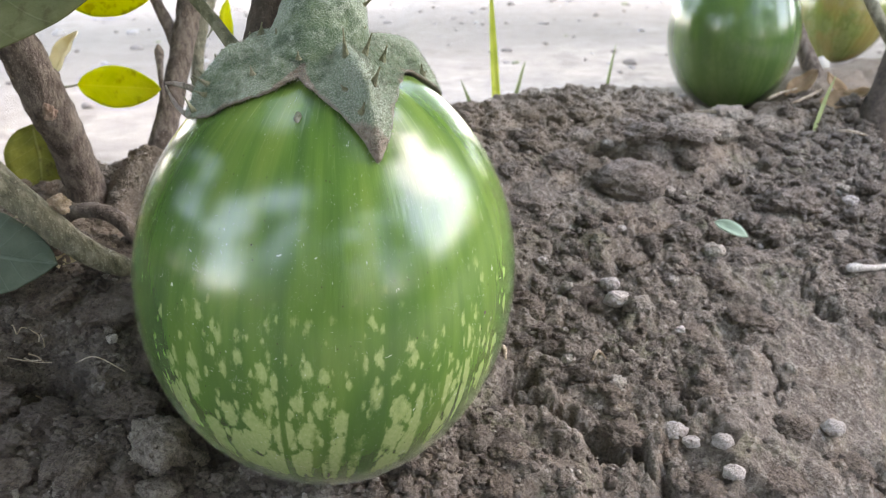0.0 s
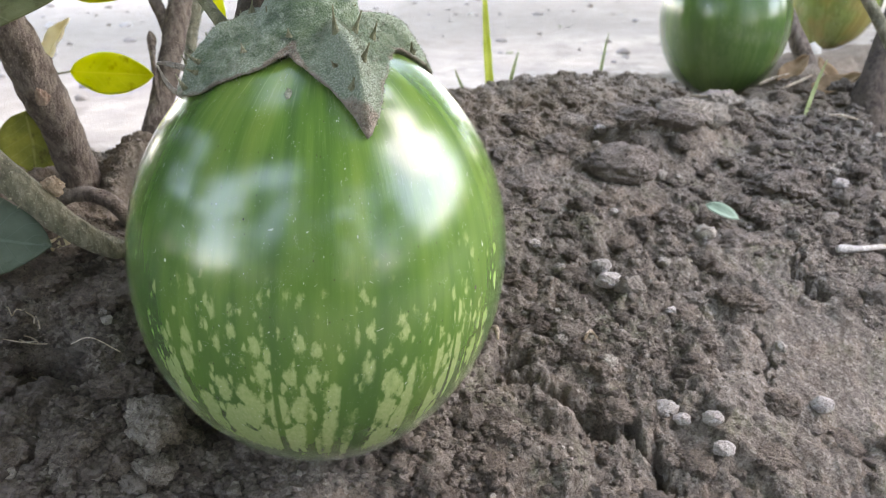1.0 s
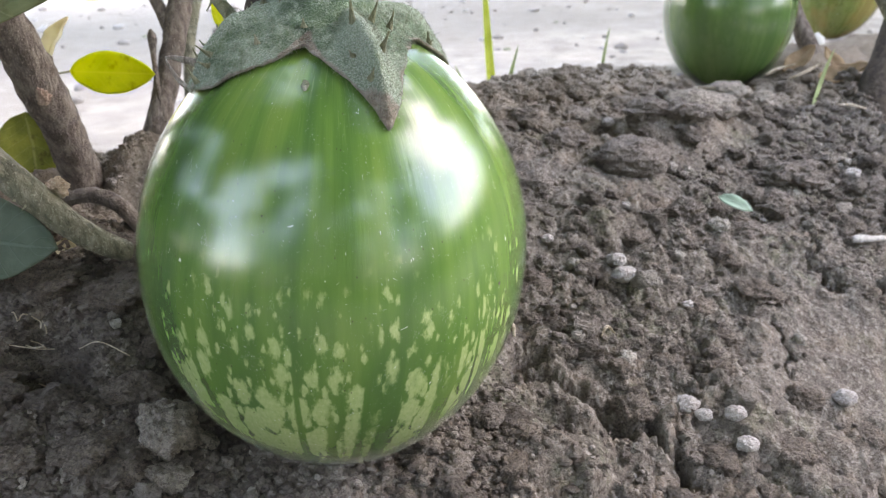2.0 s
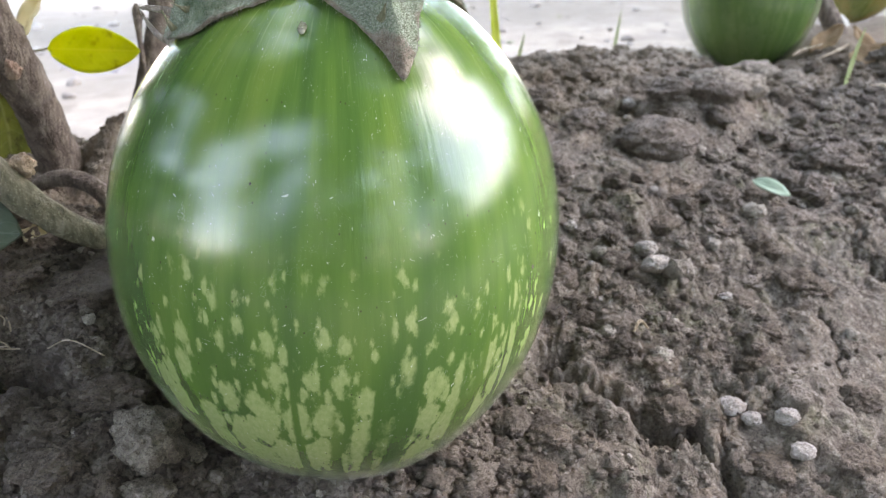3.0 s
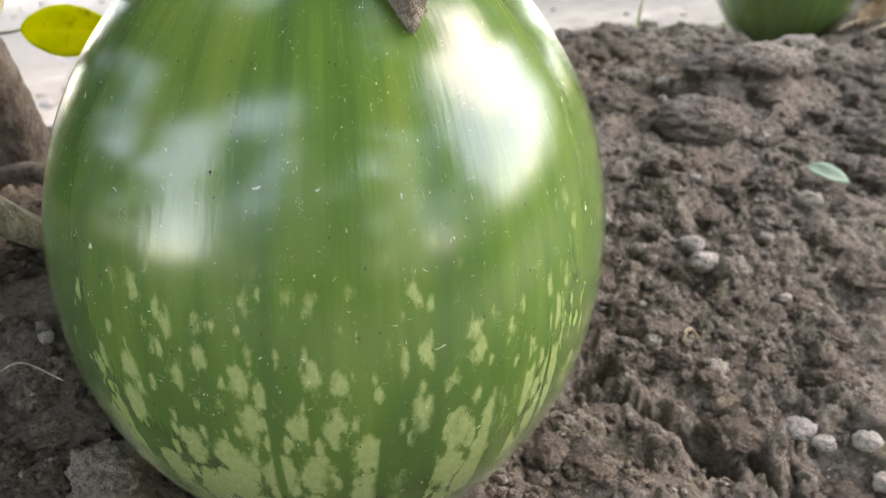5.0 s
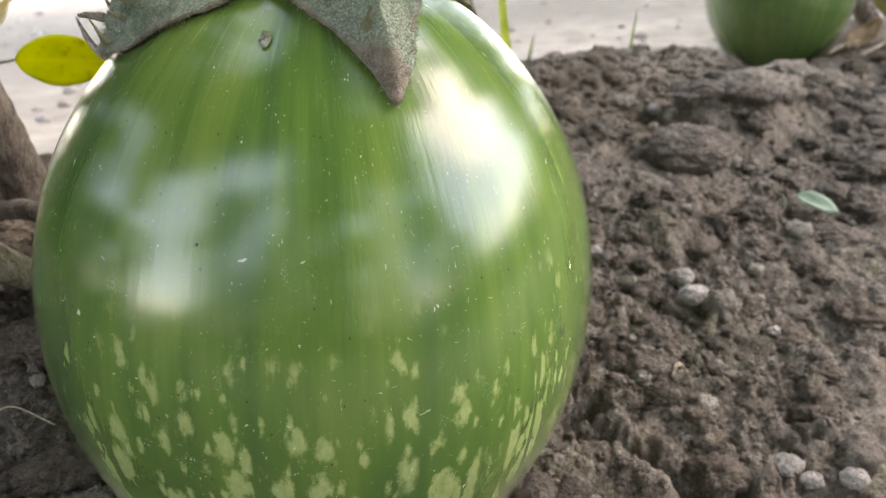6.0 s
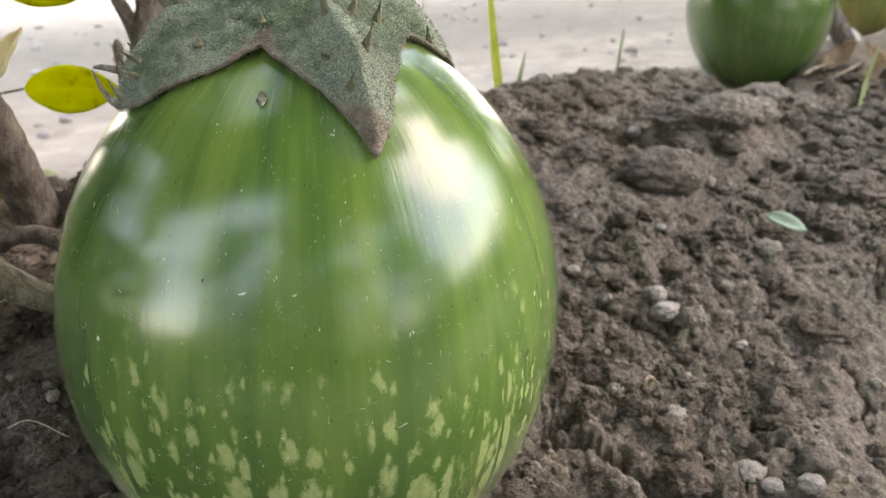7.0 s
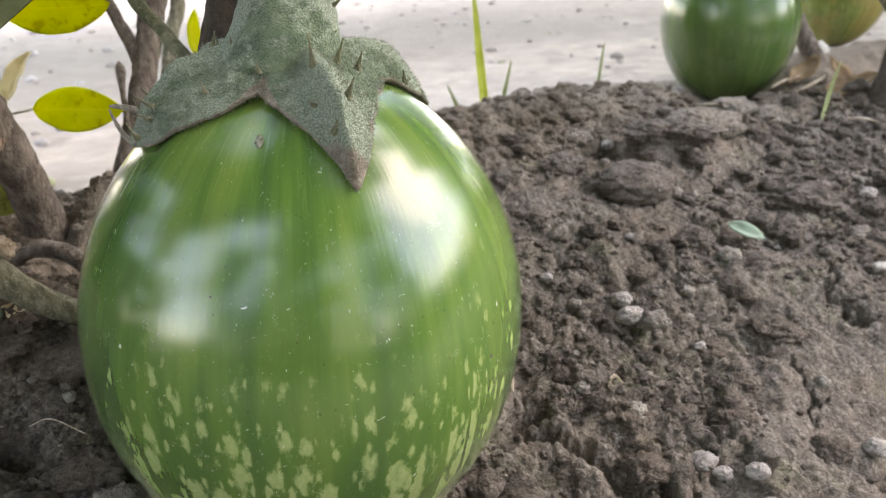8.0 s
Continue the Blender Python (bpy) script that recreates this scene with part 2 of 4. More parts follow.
def calyx_material(name="calyx_skin"):
    """Downy grey-green skin that turns brown and dry at the margin."""
    n = Nodes(name)
    p = n.coords()
    edge = n.node("ShaderNodeAttribute", attribute_name="margin").outputs["Fac"]
    down = n.noise(p, 1500, 5, 0.75)
    mid = n.noise(p, 120, 4)
    col = n.ramp(n.noise(p, 190, 5, 0.65), [(0.34, (0.026, 0.066, 0.024)), (0.5, (0.066, 0.128, 0.052)), (0.66, (0.135, 0.2, 0.095))])
    ridge = n.node("ShaderNodeAttribute", attribute_name="ridge").outputs["Fac"]
    wool = n.step(n.math('ADD', n.math('ADD', n.noise(p, 62, 3), n.math('MULTIPLY', ridge, 0.16)), n.math('MULTIPLY', n.math('SUBTRACT', n.noise(p, 420, 3), 0.5), 0.5)), 0.41, 0.59, 0.14, 0.95)
    tufts = n.step(n.noise(p, 2100, 3, 0.6), 0.45, 0.6)
    stars = n.step(n.noise(p, 3600, 2, 0.5), 0.52, 0.64)
    col = n.mix(n.math('MULTIPLY', n.math('ADD', n.math('MULTIPLY', tufts, 0.5), 0.35), wool), col, (0.44, 0.52, 0.37))
    col = n.mix(n.math('MULTIPLY', n.math('MULTIPLY', stars, wool), 0.5), col, (0.68, 0.67, 0.6))
    col = n.mix(n.step(n.noise(p, 90, 4, 0.6), 0.6, 0.74, 0.0, 0.3), col, (0.5, 0.45, 0.38))
    rim = n.step(n.math('ADD', edge, n.math('MULTIPLY', n.math('SUBTRACT', n.noise(p, 300, 4), 0.5), 0.2)), 0.9, 0.97)
    dry = n.ramp(n.noise(p, 600, 5, 0.7), [(0.3, (0.1, 0.068, 0.046)), (0.5, (0.25, 0.182, 0.132)), (0.72, (0.46, 0.37, 0.29))])
    col = n.mix(n.math('MULTIPLY', rim, 0.9), col, dry)
    return n.done(col, 0.85, n.bump(n.math('ADD', n.math('ADD', down, tufts), n.math('MULTIPLY', mid, 1.5)), 0.8, 0.0007),
                  Sheen_Weight=0.2, Sheen_Roughness=0.5, Specular_IOR_Level=0.25)


def bark_material(name, dark, mid_colour, light, scale=1.0):
    n = Nodes(name)
    p = n.coords(scale=(scale, scale, 0.35 * scale))
    q = n.coords()
    col = n.ramp(n.noise(p, 420, 6, 0.65), [(0.28, dark), (0.5, mid_colour), (0.74, light)])
    col = n.mix(n.step(n.noise(q, 70, 3), 0.5, 0.7, 0.0, 0.4), col, light)
    col = n.mix(n.step(n.noise(q, 130, 4), 0.5, 0.34, 0.0, 0.7), col, dark)
    col = n.mix(n.step(n.noise(q, 1300, 3, 0.7), 0.56, 0.7, 0.0, 0.5), col, tuple(min(1, 1.6 * c) for c in light))
    h = n.math('ADD', n.noise(p, 420, 6, 0.65), n.math('MULTIPLY', n.noise(q, 1500, 3), 0.4))
    return n.done(col, 0.85, n.bump(h, 1.0, 0.002), Specular_IOR_Level=0.3)


def leaf_material(name, green, second, vein, through_light=0.35, spots=0.4):
    n = Nodes(name)
    uv = n.node("ShaderNodeUVMap").outputs[0]
    sep = n.node("ShaderNodeSeparateXYZ")
    n.link(uv, sep.inputs[0])
    p = n.coords()
    col = n.ramp(n.noise(p, 90, 4), [(0.32, green), (0.7, second)])
    rib = n.math('ABSOLUTE', sep.outputs[0])
    side = n.math('ABSOLUTE', n.math('SINE', n.math('MULTIPLY', n.math('SUBTRACT', sep.outputs[1], n.math('MULTIPLY', rib, 0.22)), 24.0)))
    veins = n.math('MAXIMUM', n.step(rib, 0.07, 0.02), n.math('MULTIPLY', n.step(side, 0.16, 0.04), 0.6))
    col = n.mix(n.math('MULTIPLY', veins, 0.55), col, vein)
    col = n.mix(n.math('MULTIPLY', n.step(n.noise(p, 150, 5, 0.65), 0.54, 0.68), spots), col, (0.55 * green[0], 0.42 * green[1], 0.4 * green[2]))
    mat = n.done(col, 0.7, n.bump(n.math('ADD', veins, n.noise(p, 700, 3)), 0.45, 0.0007), Specular_IOR_Level=0.2)
    glow = n.node("ShaderNodeBsdfTranslucent")
    n.feed(glow.inputs[0], col)
    both = n.node("ShaderNodeMixShader")
    both.inputs[0].default_value = through_light
    n.link(n.bsdf.outputs[0], both.inputs[1])
    n.link(glow.outputs[0], both.inputs[2])
    n.link(both.outputs[0], n.tree.nodes["Material Output"].inputs[0])
    return mat


SOIL = soil_material()
CLOD = clod_material("soil_clod", (0.085, 0.065, 0.05), (0.235, 0.19, 0.15))
PALE_CLOD = clod_material("pale_clod", (0.18, 0.147, 0.113), (0.42, 0.36, 0.29))
MID_CLOD = clod_material("tan_clod", (0.115, 0.092, 0.074), (0.29, 0.242, 0.2))
PEBBLE = clod_material("pebble_stone", (0.36, 0.315, 0.272), (0.62, 0.56, 0.5))
CRUMB = crumb_material()


def litter_material():
    n = Nodes("ground_litter")
    rnd = n.node("ShaderNodeNewGeometry").outputs["Random Per Island"]
    col = n.ramp(rnd, [(0.0, (0.22, 0.186, 0.155)), (0.4, (0.27, 0.232, 0.196)), (0.75, (0.34, 0.31, 0.28)), (0.92, (0.5, 0.46, 0.41)), (1.0, (0.24, 0.26, 0.12))])
    return n.done(col, 0.9, n.bump(n.noise(n.coords(), 500, 4), 0.6, 0.002))


LITTER = litter_material()
SKIN = fruit_material("fruit_skin")
PLAIN_SKIN = fruit_material("plain_fruit_skin", 0.0, 0.12, 0.6)
OLD_SKIN = fruit_material("old_fruit_skin", 0.5, 0.2)
CALYX = calyx_material()
BARK = bark_material("brown_bark", (0.052, 0.037, 0.027), (0.15, 0.113, 0.086), (0.29, 0.235, 0.185))
DARK_BARK = bark_material("dark_bark", (0.03, 0.022, 0.016), (0.065, 0.048, 0.036), (0.12, 0.095, 0.07))
GREEN_BARK = bark_material("green_bark", (0.085, 0.08, 0.05), (0.2, 0.185, 0.12), (0.38, 0.345, 0.25))
STALK_SKIN = bark_material("stalk_skin", (0.09, 0.095, 0.05), (0.165, 0.165, 0.09), (0.32, 0.3, 0.2))
THORN = bark_material("thorn_skin", (0.12, 0.13, 0.07), (0.22, 0.22, 0.13), (0.38, 0.34, 0.23))
STRAW = bark_material("dry_straw", (0.32, 0.24, 0.15), (0.46, 0.37, 0.26), (0.6, 0.52, 0.41))
HUSK = bark_material("dry_husk", (0.17, 0.13, 0.1), (0.36, 0.3, 0.24), (0.55, 0.49, 0.41))
FUZZ = bark_material("pale_hairs", (0.2, 0.225, 0.15), (0.3, 0.32, 0.23), (0.44, 0.45, 0.36))
YELLOW_LEAF = leaf_material("yellow_leaf", (0.52, 0.54, 0.025), (0.68, 0.67, 0.05), (0.72, 0.67, 0.08), 0.75, 0.6)
OLIVE_LEAF = leaf_material("olive_leaf", (0.11, 0.12, 0.018), (0.22, 0.21, 0.03), (0.26, 0.25, 0.08), 0.25, 0.7)
GREEN_LEAF = leaf_material("green_leaf", (0.12, 0.135, 0.055), (0.19, 0.2, 0.09), (0.22, 0.235, 0.12), 0.25, 0.4)
BLUE_LEAF = leaf_material("dusty_leaf", (0.08, 0.11, 0.07), (0.115, 0.145, 0.098), (0.16, 0.2, 0.15), 0.2, 0.2)
DRY_LEAF = leaf_material("dry_leaf", (0.68, 0.58, 0.34), (0.85, 0.79, 0.58), (0.7, 0.6, 0.38), 0.6, 0.2)
BROWN_LEAF = leaf_material("brown_leaf", (0.24, 0.15, 0.08), (0.42, 0.29, 0.17), (0.36, 0.26, 0.16), 0.3, 0.4)
PALE_GRASS = leaf_material("pale_grass", (0.26, 0.32, 0.13), (0.38, 0.43, 0.2), (0.42, 0.46, 0.26), 0.4, 0.1)
GRASS = leaf_material("grass_blade", (0.5, 0.54, 0.08), (0.66, 0.68, 0.16), (0.68, 0.68, 0.25), 0.45, 0.1)


# ---- mesh helpers ----
def thing(name, loc, label, category, group="", kind=""):
    ob = new(name)
    ob.empty_display_size = 0.01
    ob.location = loc
    return tagged(ob, label, category, group, kind)


def root_place(ob):
    while ob.parent is not None:
        ob = ob.parent
    return Vector(ob.location)


def part(name, bm, material, parent, label=""):
    """Links a bmesh, given in world places, as one mesh under a thing or a part."""
    off = root_place(parent)
    bmesh.ops.translate(bm, verts=bm.verts, vec=-off)
    me = bpy.data.meshes.new(name)
    bm.normal_update()
    bm.to_mesh(me)
    bm.free()
    me.polygons.foreach_set("use_smooth", [True] * len(me.polygons))
    me.materials.append(material)
    ob = new(name, me)
    ob.parent = parent
    return tagged(ob, label)


def single(name, bm, material, loc, label, category, group="", kind=""):
    """A thing of one mesh, given in world places, with its origin at loc."""
    bmesh.ops.translate(bm, verts=bm.verts, vec=-Vector(loc))
    me = bpy.data.meshes.new(name)
    bm.normal_update()
    bm.to_mesh(me)
    bm.free()
    me.polygons.foreach_set("use_smooth", [True] * len(me.polygons))
    me.materials.append(material)
    ob = new(name, me)
    ob.location = loc
    return tagged(ob, label, category, group, kind)


def smooth_line(points, steps):
    """Catmull-Rom through rows of numbers."""
    pts = np.array(points, float)
    ext = np.vstack([2 * pts[0] - pts[1], pts, 2 * pts[-1] - pts[-2]])
    out = []
    for i in range(len(pts) - 1):
        a, b, c, d = ext[i:i + 4]
        for k in range(steps):
            t = k / steps
            out.append(0.5 * (2 * b + (c - a) * t + (2 * a - 5 * b + 4 * c - d) * t * t + (3 * b - a - 3 * c + d) * t ** 3))
    out.append(pts[-1])
    return np.array(out)


def tube(points, seg=14, steps=6, rough=0.06, flat=1.0, knots=(), fine=0.6):
    """A tapered, slightly lumpy stem along rows of x, y, z, radius. knots: rows of (share of the length, swelling)."""
    rows = smooth_line(points, steps)
    bm = bmesh.new()
    rings = []
    up = Vector((0.3, 0.9, 0.2))
    n = len(rows)
    for i, (x, y, z, r) in enumerate(rows):
        a, b = rows[max(i - 1, 0)][:3], rows[min(i + 1, n - 1)][:3]
        d = Vector(b - a).normalized()
        side = d.cross(up).normalized()
        up = side.cross(d).normalized()
        swell = 1 + sum(s * math.exp(-((i / (n - 1) - k) / 0.05) ** 2) for k, s in knots)
        ring = []
        for j in range(seg):
            w = 2 * math.pi * j / seg
            v = side * math.cos(w) + up * (flat * math.sin(w))
            lump = 1 + rough * (noise.noise(Vector((x, y, z)) * 130 + v * 1.7) + fine * noise.noise(Vector((x, y, z)) * 420 + v * 3))
            ring.append(bm.verts.new(Vector((x, y, z)) + v * (max(r, 0.0002) * swell * lump)))
        rings.append(ring)
    for p, q in zip(rings, rings[1:]):
        for j in range(seg):
            bm.faces.new((p[j], p[(j + 1) % seg], q[(j + 1) % seg], q[j]))
    for ring, flip in ((rings[0], True), (rings[-1], False)):
        mid = bm.verts.new(sum((v.co for v in ring), Vector()) / seg)
        for j in range(seg):
            bm.faces.new((ring[(j + 1) % seg], ring[j], mid) if flip else (ring[j], ring[(j + 1) % seg], mid))
    return bm


def leaf(base, tip, width, facing, sag=0.1, fold=0.25, wave=0.06, shape=0.45, nu=10, nv=18, thick=0.0004, seed=0):
    """A leaf blade from base to tip. facing: its upper side; sag: how far the midrib bows; fold: how far its halves rise."""
    base, tip = Vector(base), Vector(tip)
    along = tip - base
    length = along.length
    d = along.normalized()
    side = d.cross(Vector(facing)).normalized()
    up = side.cross(d).normalized()
    bm = bmesh.new()
    uv = bm.loops.layers.uv.new("UVMap")
    grid, coord = [], {}
    for j in range(nv + 1):
        t = j / nv
        half = 0.5 * width * (max(math.sin(math.pi * t ** (shape / 0.5 * 0.9)), 0.0) ** 0.72 + 0.015)
        half *= 1 + 0.05 * noise.noise(Vector((seed * 3.1, t * 7, 0)))
        row = []
        for i in range(-nu // 2, nu // 2 + 1):
            u = i / (nu // 2)
            lift = fold * half * abs(u) ** 1.3 - sag * length * 4 * t * (1 - t) + wave * width * noise.noise(Vector((u * 1.6 + seed, t * 4.5, seed * 1.7)))
            v = bm.verts.new(base + along * t + side * (half * u) + up * lift)
            coord[v] = (u, t)
            row.append(v)
        grid.append(row)
    for a, b in zip(grid, grid[1:]):
        for i in range(len(a) - 1):
            f = bm.faces.new((a[i], a[i + 1], b[i + 1], b[i]))
            for lo in f.loops:
                lo[uv].uv = coord[lo.vert]
    bm.normal_update()
    if thick:
        bmesh.ops.solidify(bm, geom=bm.faces[:], thickness=thick)
    return bm


def facets(count, seed):
    """Planes that cut a broken clod: rows of a normal and its distance."""
    rng = np.random.RandomState(seed)
    v = rng.normal(0, 1, (count, 3))
    return v / np.linalg.norm(v, axis=1)[:, None], rng.uniform(0.72, 1.0, count)


def broken(c, planes):
    """How far a clod reaches along the direction c before one of its planes cuts it."""
    normals, far = planes
    k = normals @ np.array(c)
    return min(1.08, float(np.min(np.where(k > 0.05, far / np.maximum(k, 0.05), 9.0))))


def lump(centre, size, seed, level=3, rough=0.28, squash=(1, 1, 1), cut=0):
    """An irregular clod or stone. cut: the number of its broken faces."""
    bm = bmesh.new()
    bmesh.ops.create_icosphere(bm, subdivisions=level, radius=1.0)
    o = Vector((seed * 1.37, seed * 2.11, seed * 0.71))
    planes = facets(cut, seed) if cut else None
    for v in bm.verts:
        c = v.co.copy()
        k = 1 + rough * (noise.noise(c * 1.3 + o) + 0.7 * noise.noise(c * 3.1 + o) + 0.42 * noise.noise(c * 7.5 + o) + 0.24 * noise.noise(c * 16 + o))
        if cut:
            k = broken(c, planes) * (1 + 0.7 * (k - 1) + 0.1 * noise.noise(c * 11 + o) + 0.05 * noise.noise(c * 23 + o))
        v.co = Vector(centre) + Vector((c.x * squash[0], c.y * squash[1], c.z * squash[2])) * (k * size)
    return bm


def thorn(base, way, length, radius):
    base, d = Vector(base), Vector(way).normalized()
    bend = Vector((0.1, 0, 0.35)) * length
    rows = [(*(base + d * (length * t) + bend * (t * t * 0.4)), radius * (1 - t) ** 1.3 + 0.00006) for t in (-0.08, 0.0, 0.25, 0.6, 1.0)]
    return tube(rows, 7, 2, 0.0, 0.6)


# ---- noise on arrays ----
def hashed(ix, iy, seed):
    h = (ix.astype(np.int64) * 374761393 + iy.astype(np.int64) * 668265263 + seed * 974634777) & 0xFFFFFFFF
    h = ((h ^ (h >> 13)) * 1274126177) & 0xFFFFFFFF
    return ((h ^ (h >> 16)) & 0xFFFFFF) / float(0x1000000)


def soft_noise(x, y, seed):
    ix, iy = np.floor(x), np.floor(y)
    fx, fy = x - ix, y - iy
    fx, fy = fx * fx * (3 - 2 * fx), fy * fy * (3 - 2 * fy)
    a, b = hashed(ix, iy, seed), hashed(ix + 1, iy, seed)
    c, d = hashed(ix, iy + 1, seed), hashed(ix + 1, iy + 1, seed)
    return (a + (b - a) * fx) * (1 - fy) + (c + (d - c) * fx) * fy - 0.5


def layers(x, y, seed, octaves=4, gain=0.5):
    total, amp = 0.0, 1.0
    for k in range(octaves):
        total = total + amp * soft_noise(x * 2 ** k, y * 2 ** k, seed + k)
        amp *= gain
    return total


def knolls(x, y, seed):
    """Rounded lumps of uneven height, one to a cell."""
    ix, iy = np.floor(x), np.floor(y)
    best = np.zeros_like(x)
    for dx in (-1, 0, 1):
        for dy in (-1, 0, 1):
            cx, cy = ix + dx, iy + dy
            px, py = cx + hashed(cx, cy, seed), cy + hashed(cx, cy, seed + 1)
            tall, wide = hashed(cx, cy, seed + 2), 0.45 + 0.5 * hashed(cx, cy, seed + 3)
            q = np.maximum(0, 1 - ((x - px) ** 2 + (y - py) ** 2) / wide ** 2)
            best = np.maximum(best, np.sqrt(q) * (0.25 + 0.75 * tall))
    return best


# ---- the bed: a ridge of crumbly soil that runs across the view ----
FRUIT_AT, FRUIT_R, FRUIT_H, FRUIT_LEAN = Vector((-0.031, 0.1829, 0.1012)), 0.0506, 0.0593, 3.1
RIDGE_S = [-9, -0.2, 0.03, 0.139, 0.155, 0.2, 0.232, 0.296, 0.34, 0.375, 0.43, 0.5, 0.6, 99]
RIDGE_H = [-0.03, -0.03, -0.02, 0.029, 0.039, 0.056, 0.069, 0.089, 0.095, 0.093, 0.07, 0.02, 0.0, 0.0]
CRACKS = [(0.0009, 0.007, ((0.1219, 0.239), (0.1222, 0.2299), (0.1236, 0.2205))), (0.0019, 0.016, ((0.0655, 0.1985), (0.0675, 0.192), (0.07, 0.1847), (0.0735, 0.177))),
          (0.0032, 0.014, ((0.024, 0.2125), (0.0298, 0.2085), (0.0379, 0.2033), (0.045, 0.1994), (0.0515, 0.1975))), (0.0017, 0.010, ((0.0515, 0.1975), (0.059, 0.194), (0.0675, 0.192))),
          (0.0016, 0.008, ((0.16, 0.285), (0.152, 0.268), (0.155, 0.258))), (0.0014, 0.006, ((0.088, 0.222), (0.0885, 0.214), (0.0915, 0.207)))]
HOLLOWS = [(-0.1178, 0.1815, 0.0108, 0.038), (0.0775, 0.357, 0.0085, 0.032), (0.0905, 0.3475, 0.0055, 0.026), (0.052, 0.1975, 0.006, 0.006), (0.105, 0.226, 0.007, 0.004), (-0.13, 0.262, 0.02, 0.014), (-0.121, 0.284, 0.011, 0.022), (-0.075, 0.185, 0.02, 0.006), (0.187, 0.489, 0.036, 0.028), (0.165, 0.435, 0.03, 0.008)]
RISES = [(-0.127, 0.302, 0.015, 0.017), (0.108, 0.35, 0.016, 0.011), (0.1235, 0.362, 0.02, 0.009), (0.15, 0.392, 0.022, 0.003), (0.165, 0.333, 0.014, 0.006), (0.085, 0.33, 0.017, 0.006),
         (0.155, 0.285, 0.014, 0.005), (0.176, 0.25, 0.02, 0.006)]


def ground_height(x, y):
    x, y = np.asarray(x, float), np.asarray(y, float)
    s = -0.44 * x + 0.9 * y
    low, far = np.clip((-0.055 - x) / 0.05, 0, 1), np.clip((y - 0.22) / 0.07, 0, 1)
    h = low * low * (3 - 2 * low) * (0.009 - 0.021 * far * far * (3 - 2 * far)) + 0.5 * np.interp(s, RIDGE_S, RIDGE_H) + 0.25 * (np.interp(s - 0.012, RIDGE_S, RIDGE_H) + np.interp(s + 0.012, RIDGE_S, RIDGE_H))
    bed = np.clip((0.5 - s) / 0.1, 0.12, 1) * np.clip((1.2 - np.hypot(x, y)) / 0.5, 0.15, 1)
    wx, wy = x + 0.006 * layers(x * 60, y * 60, 11, 2), y + 0.006 * layers(x * 60, y * 60, 17, 2)
    loose = np.clip(0.75 + 1.5 * layers(x * 14, y * 14, 23, 2), 0.42, 1.3)
    crust = np.exp(-(((x - 0.155) / 0.03) ** 2 + ((y - 0.23) / 0.02) ** 2))
    loose = np.maximum(loose, np.clip((-0.04 - x) / 0.03, 0, 0.95))
    loose = loose * (1 - 0.65 * crust)
    vx, vy = wx + 0.0022 * layers(x * 240, y * 240, 27, 3, 0.6), wy + 0.0022 * layers(x * 240, y * 240, 37, 3, 0.6)
    rough = 0.006 * layers(x * 18, y * 18, 31, 3)
    rough = rough + loose * (0.0052 * knolls(vx * 48, vy * 48, 41) + 0.0036 * knolls(vx * 110, vy * 110, 51) + 0.0022 * knolls(vx * 230, vy * 230, 61) + 0.0008 * knolls(vx * 520, vy * 520, 65) - 0.0055)
    rough = rough + (0.35 + 0.65 * np.clip(loose, 0, 1)) * 0.004 * layers(x * 110, y * 110, 71, 5, 0.6)
    h = h + bed * rough
    for cx, cy, r, dz in HOLLOWS:
        h = h - dz * np.exp(-(((x - cx) ** 2 + (y - cy) ** 2) / r ** 2) ** 2)
    for cx, cy, r, dz in RISES:
        h = h + dz * np.exp(-(((x - cx) ** 2 + (y - cy) ** 2) / r ** 2) ** 1.5)
    cut = np.zeros_like(x)
    jx, jy = x + 0.008 * layers(x * 190, y * 190, 81, 4, 0.6), y + 0.008 * layers(x * 190, y * 190, 91, 4, 0.6)
    for wide, deep, line in CRACKS:
        for (ax, ay), (bx, by) in zip(line, line[1:]):
            t = np.clip(((jx - ax) * (bx - ax) + (jy - ay) * (by - ay)) / ((bx - ax) ** 2 + (by - ay) ** 2), 0, 1)
            d = np.hypot(jx - ax - t * (bx - ax), jy - ay - t * (by - ay))
            cut = np.maximum(cut, deep * np.exp(-(d / wide) ** 2))
    h = h - cut
    r2 = ((x - FRUIT_AT.x) ** 2 + (y - FRUIT_AT.y) ** 2) / FRUIT_R ** 2
    under = FRUIT_AT.z - FRUIT_H * np.sqrt(np.clip(1 - r2 / 1.02, 0, 1)) - 0.0008
    return np.where(r2 < 1.0, np.minimum(h, under), h)


def spread(lo, hi, fine, growth, reach):
    """Coordinates that lie close together from lo to hi and ever wider apart beyond."""
    core = list(np.arange(lo, hi, fine))
    step, out_hi = fine, []
    v = core[-1]
    while v < reach:
        step *= growth
        v += step
        out_hi.append(v)
    step, v, out_lo = fine, core[0], []
    while v > -reach:
        step *= growth
        v -= step
        out_lo.append(v)
    return np.array(out_lo[::-1] + core + out_hi)


def mesh_object(name, verts, quads, material):
    me = bpy.data.meshes.new(name)
    n, m, k = len(verts), len(quads), quads.shape[1]
    me.vertices.add(n)
    me.vertices.foreach_set("co", verts.astype(np.float32).ravel())
    me.loops.add(m * k)
    me.loops.foreach_set("vertex_index", quads.astype(np.int32).ravel())
    me.polygons.add(m)
    me.polygons.foreach_set("loop_start", np.arange(0, m * k, k, dtype=np.int32))
    me.polygons.foreach_set("use_smooth", np.ones(m, dtype=bool))
    me.update(calc_edges=True)
    me.materials.append(material)
    return new(name, me)


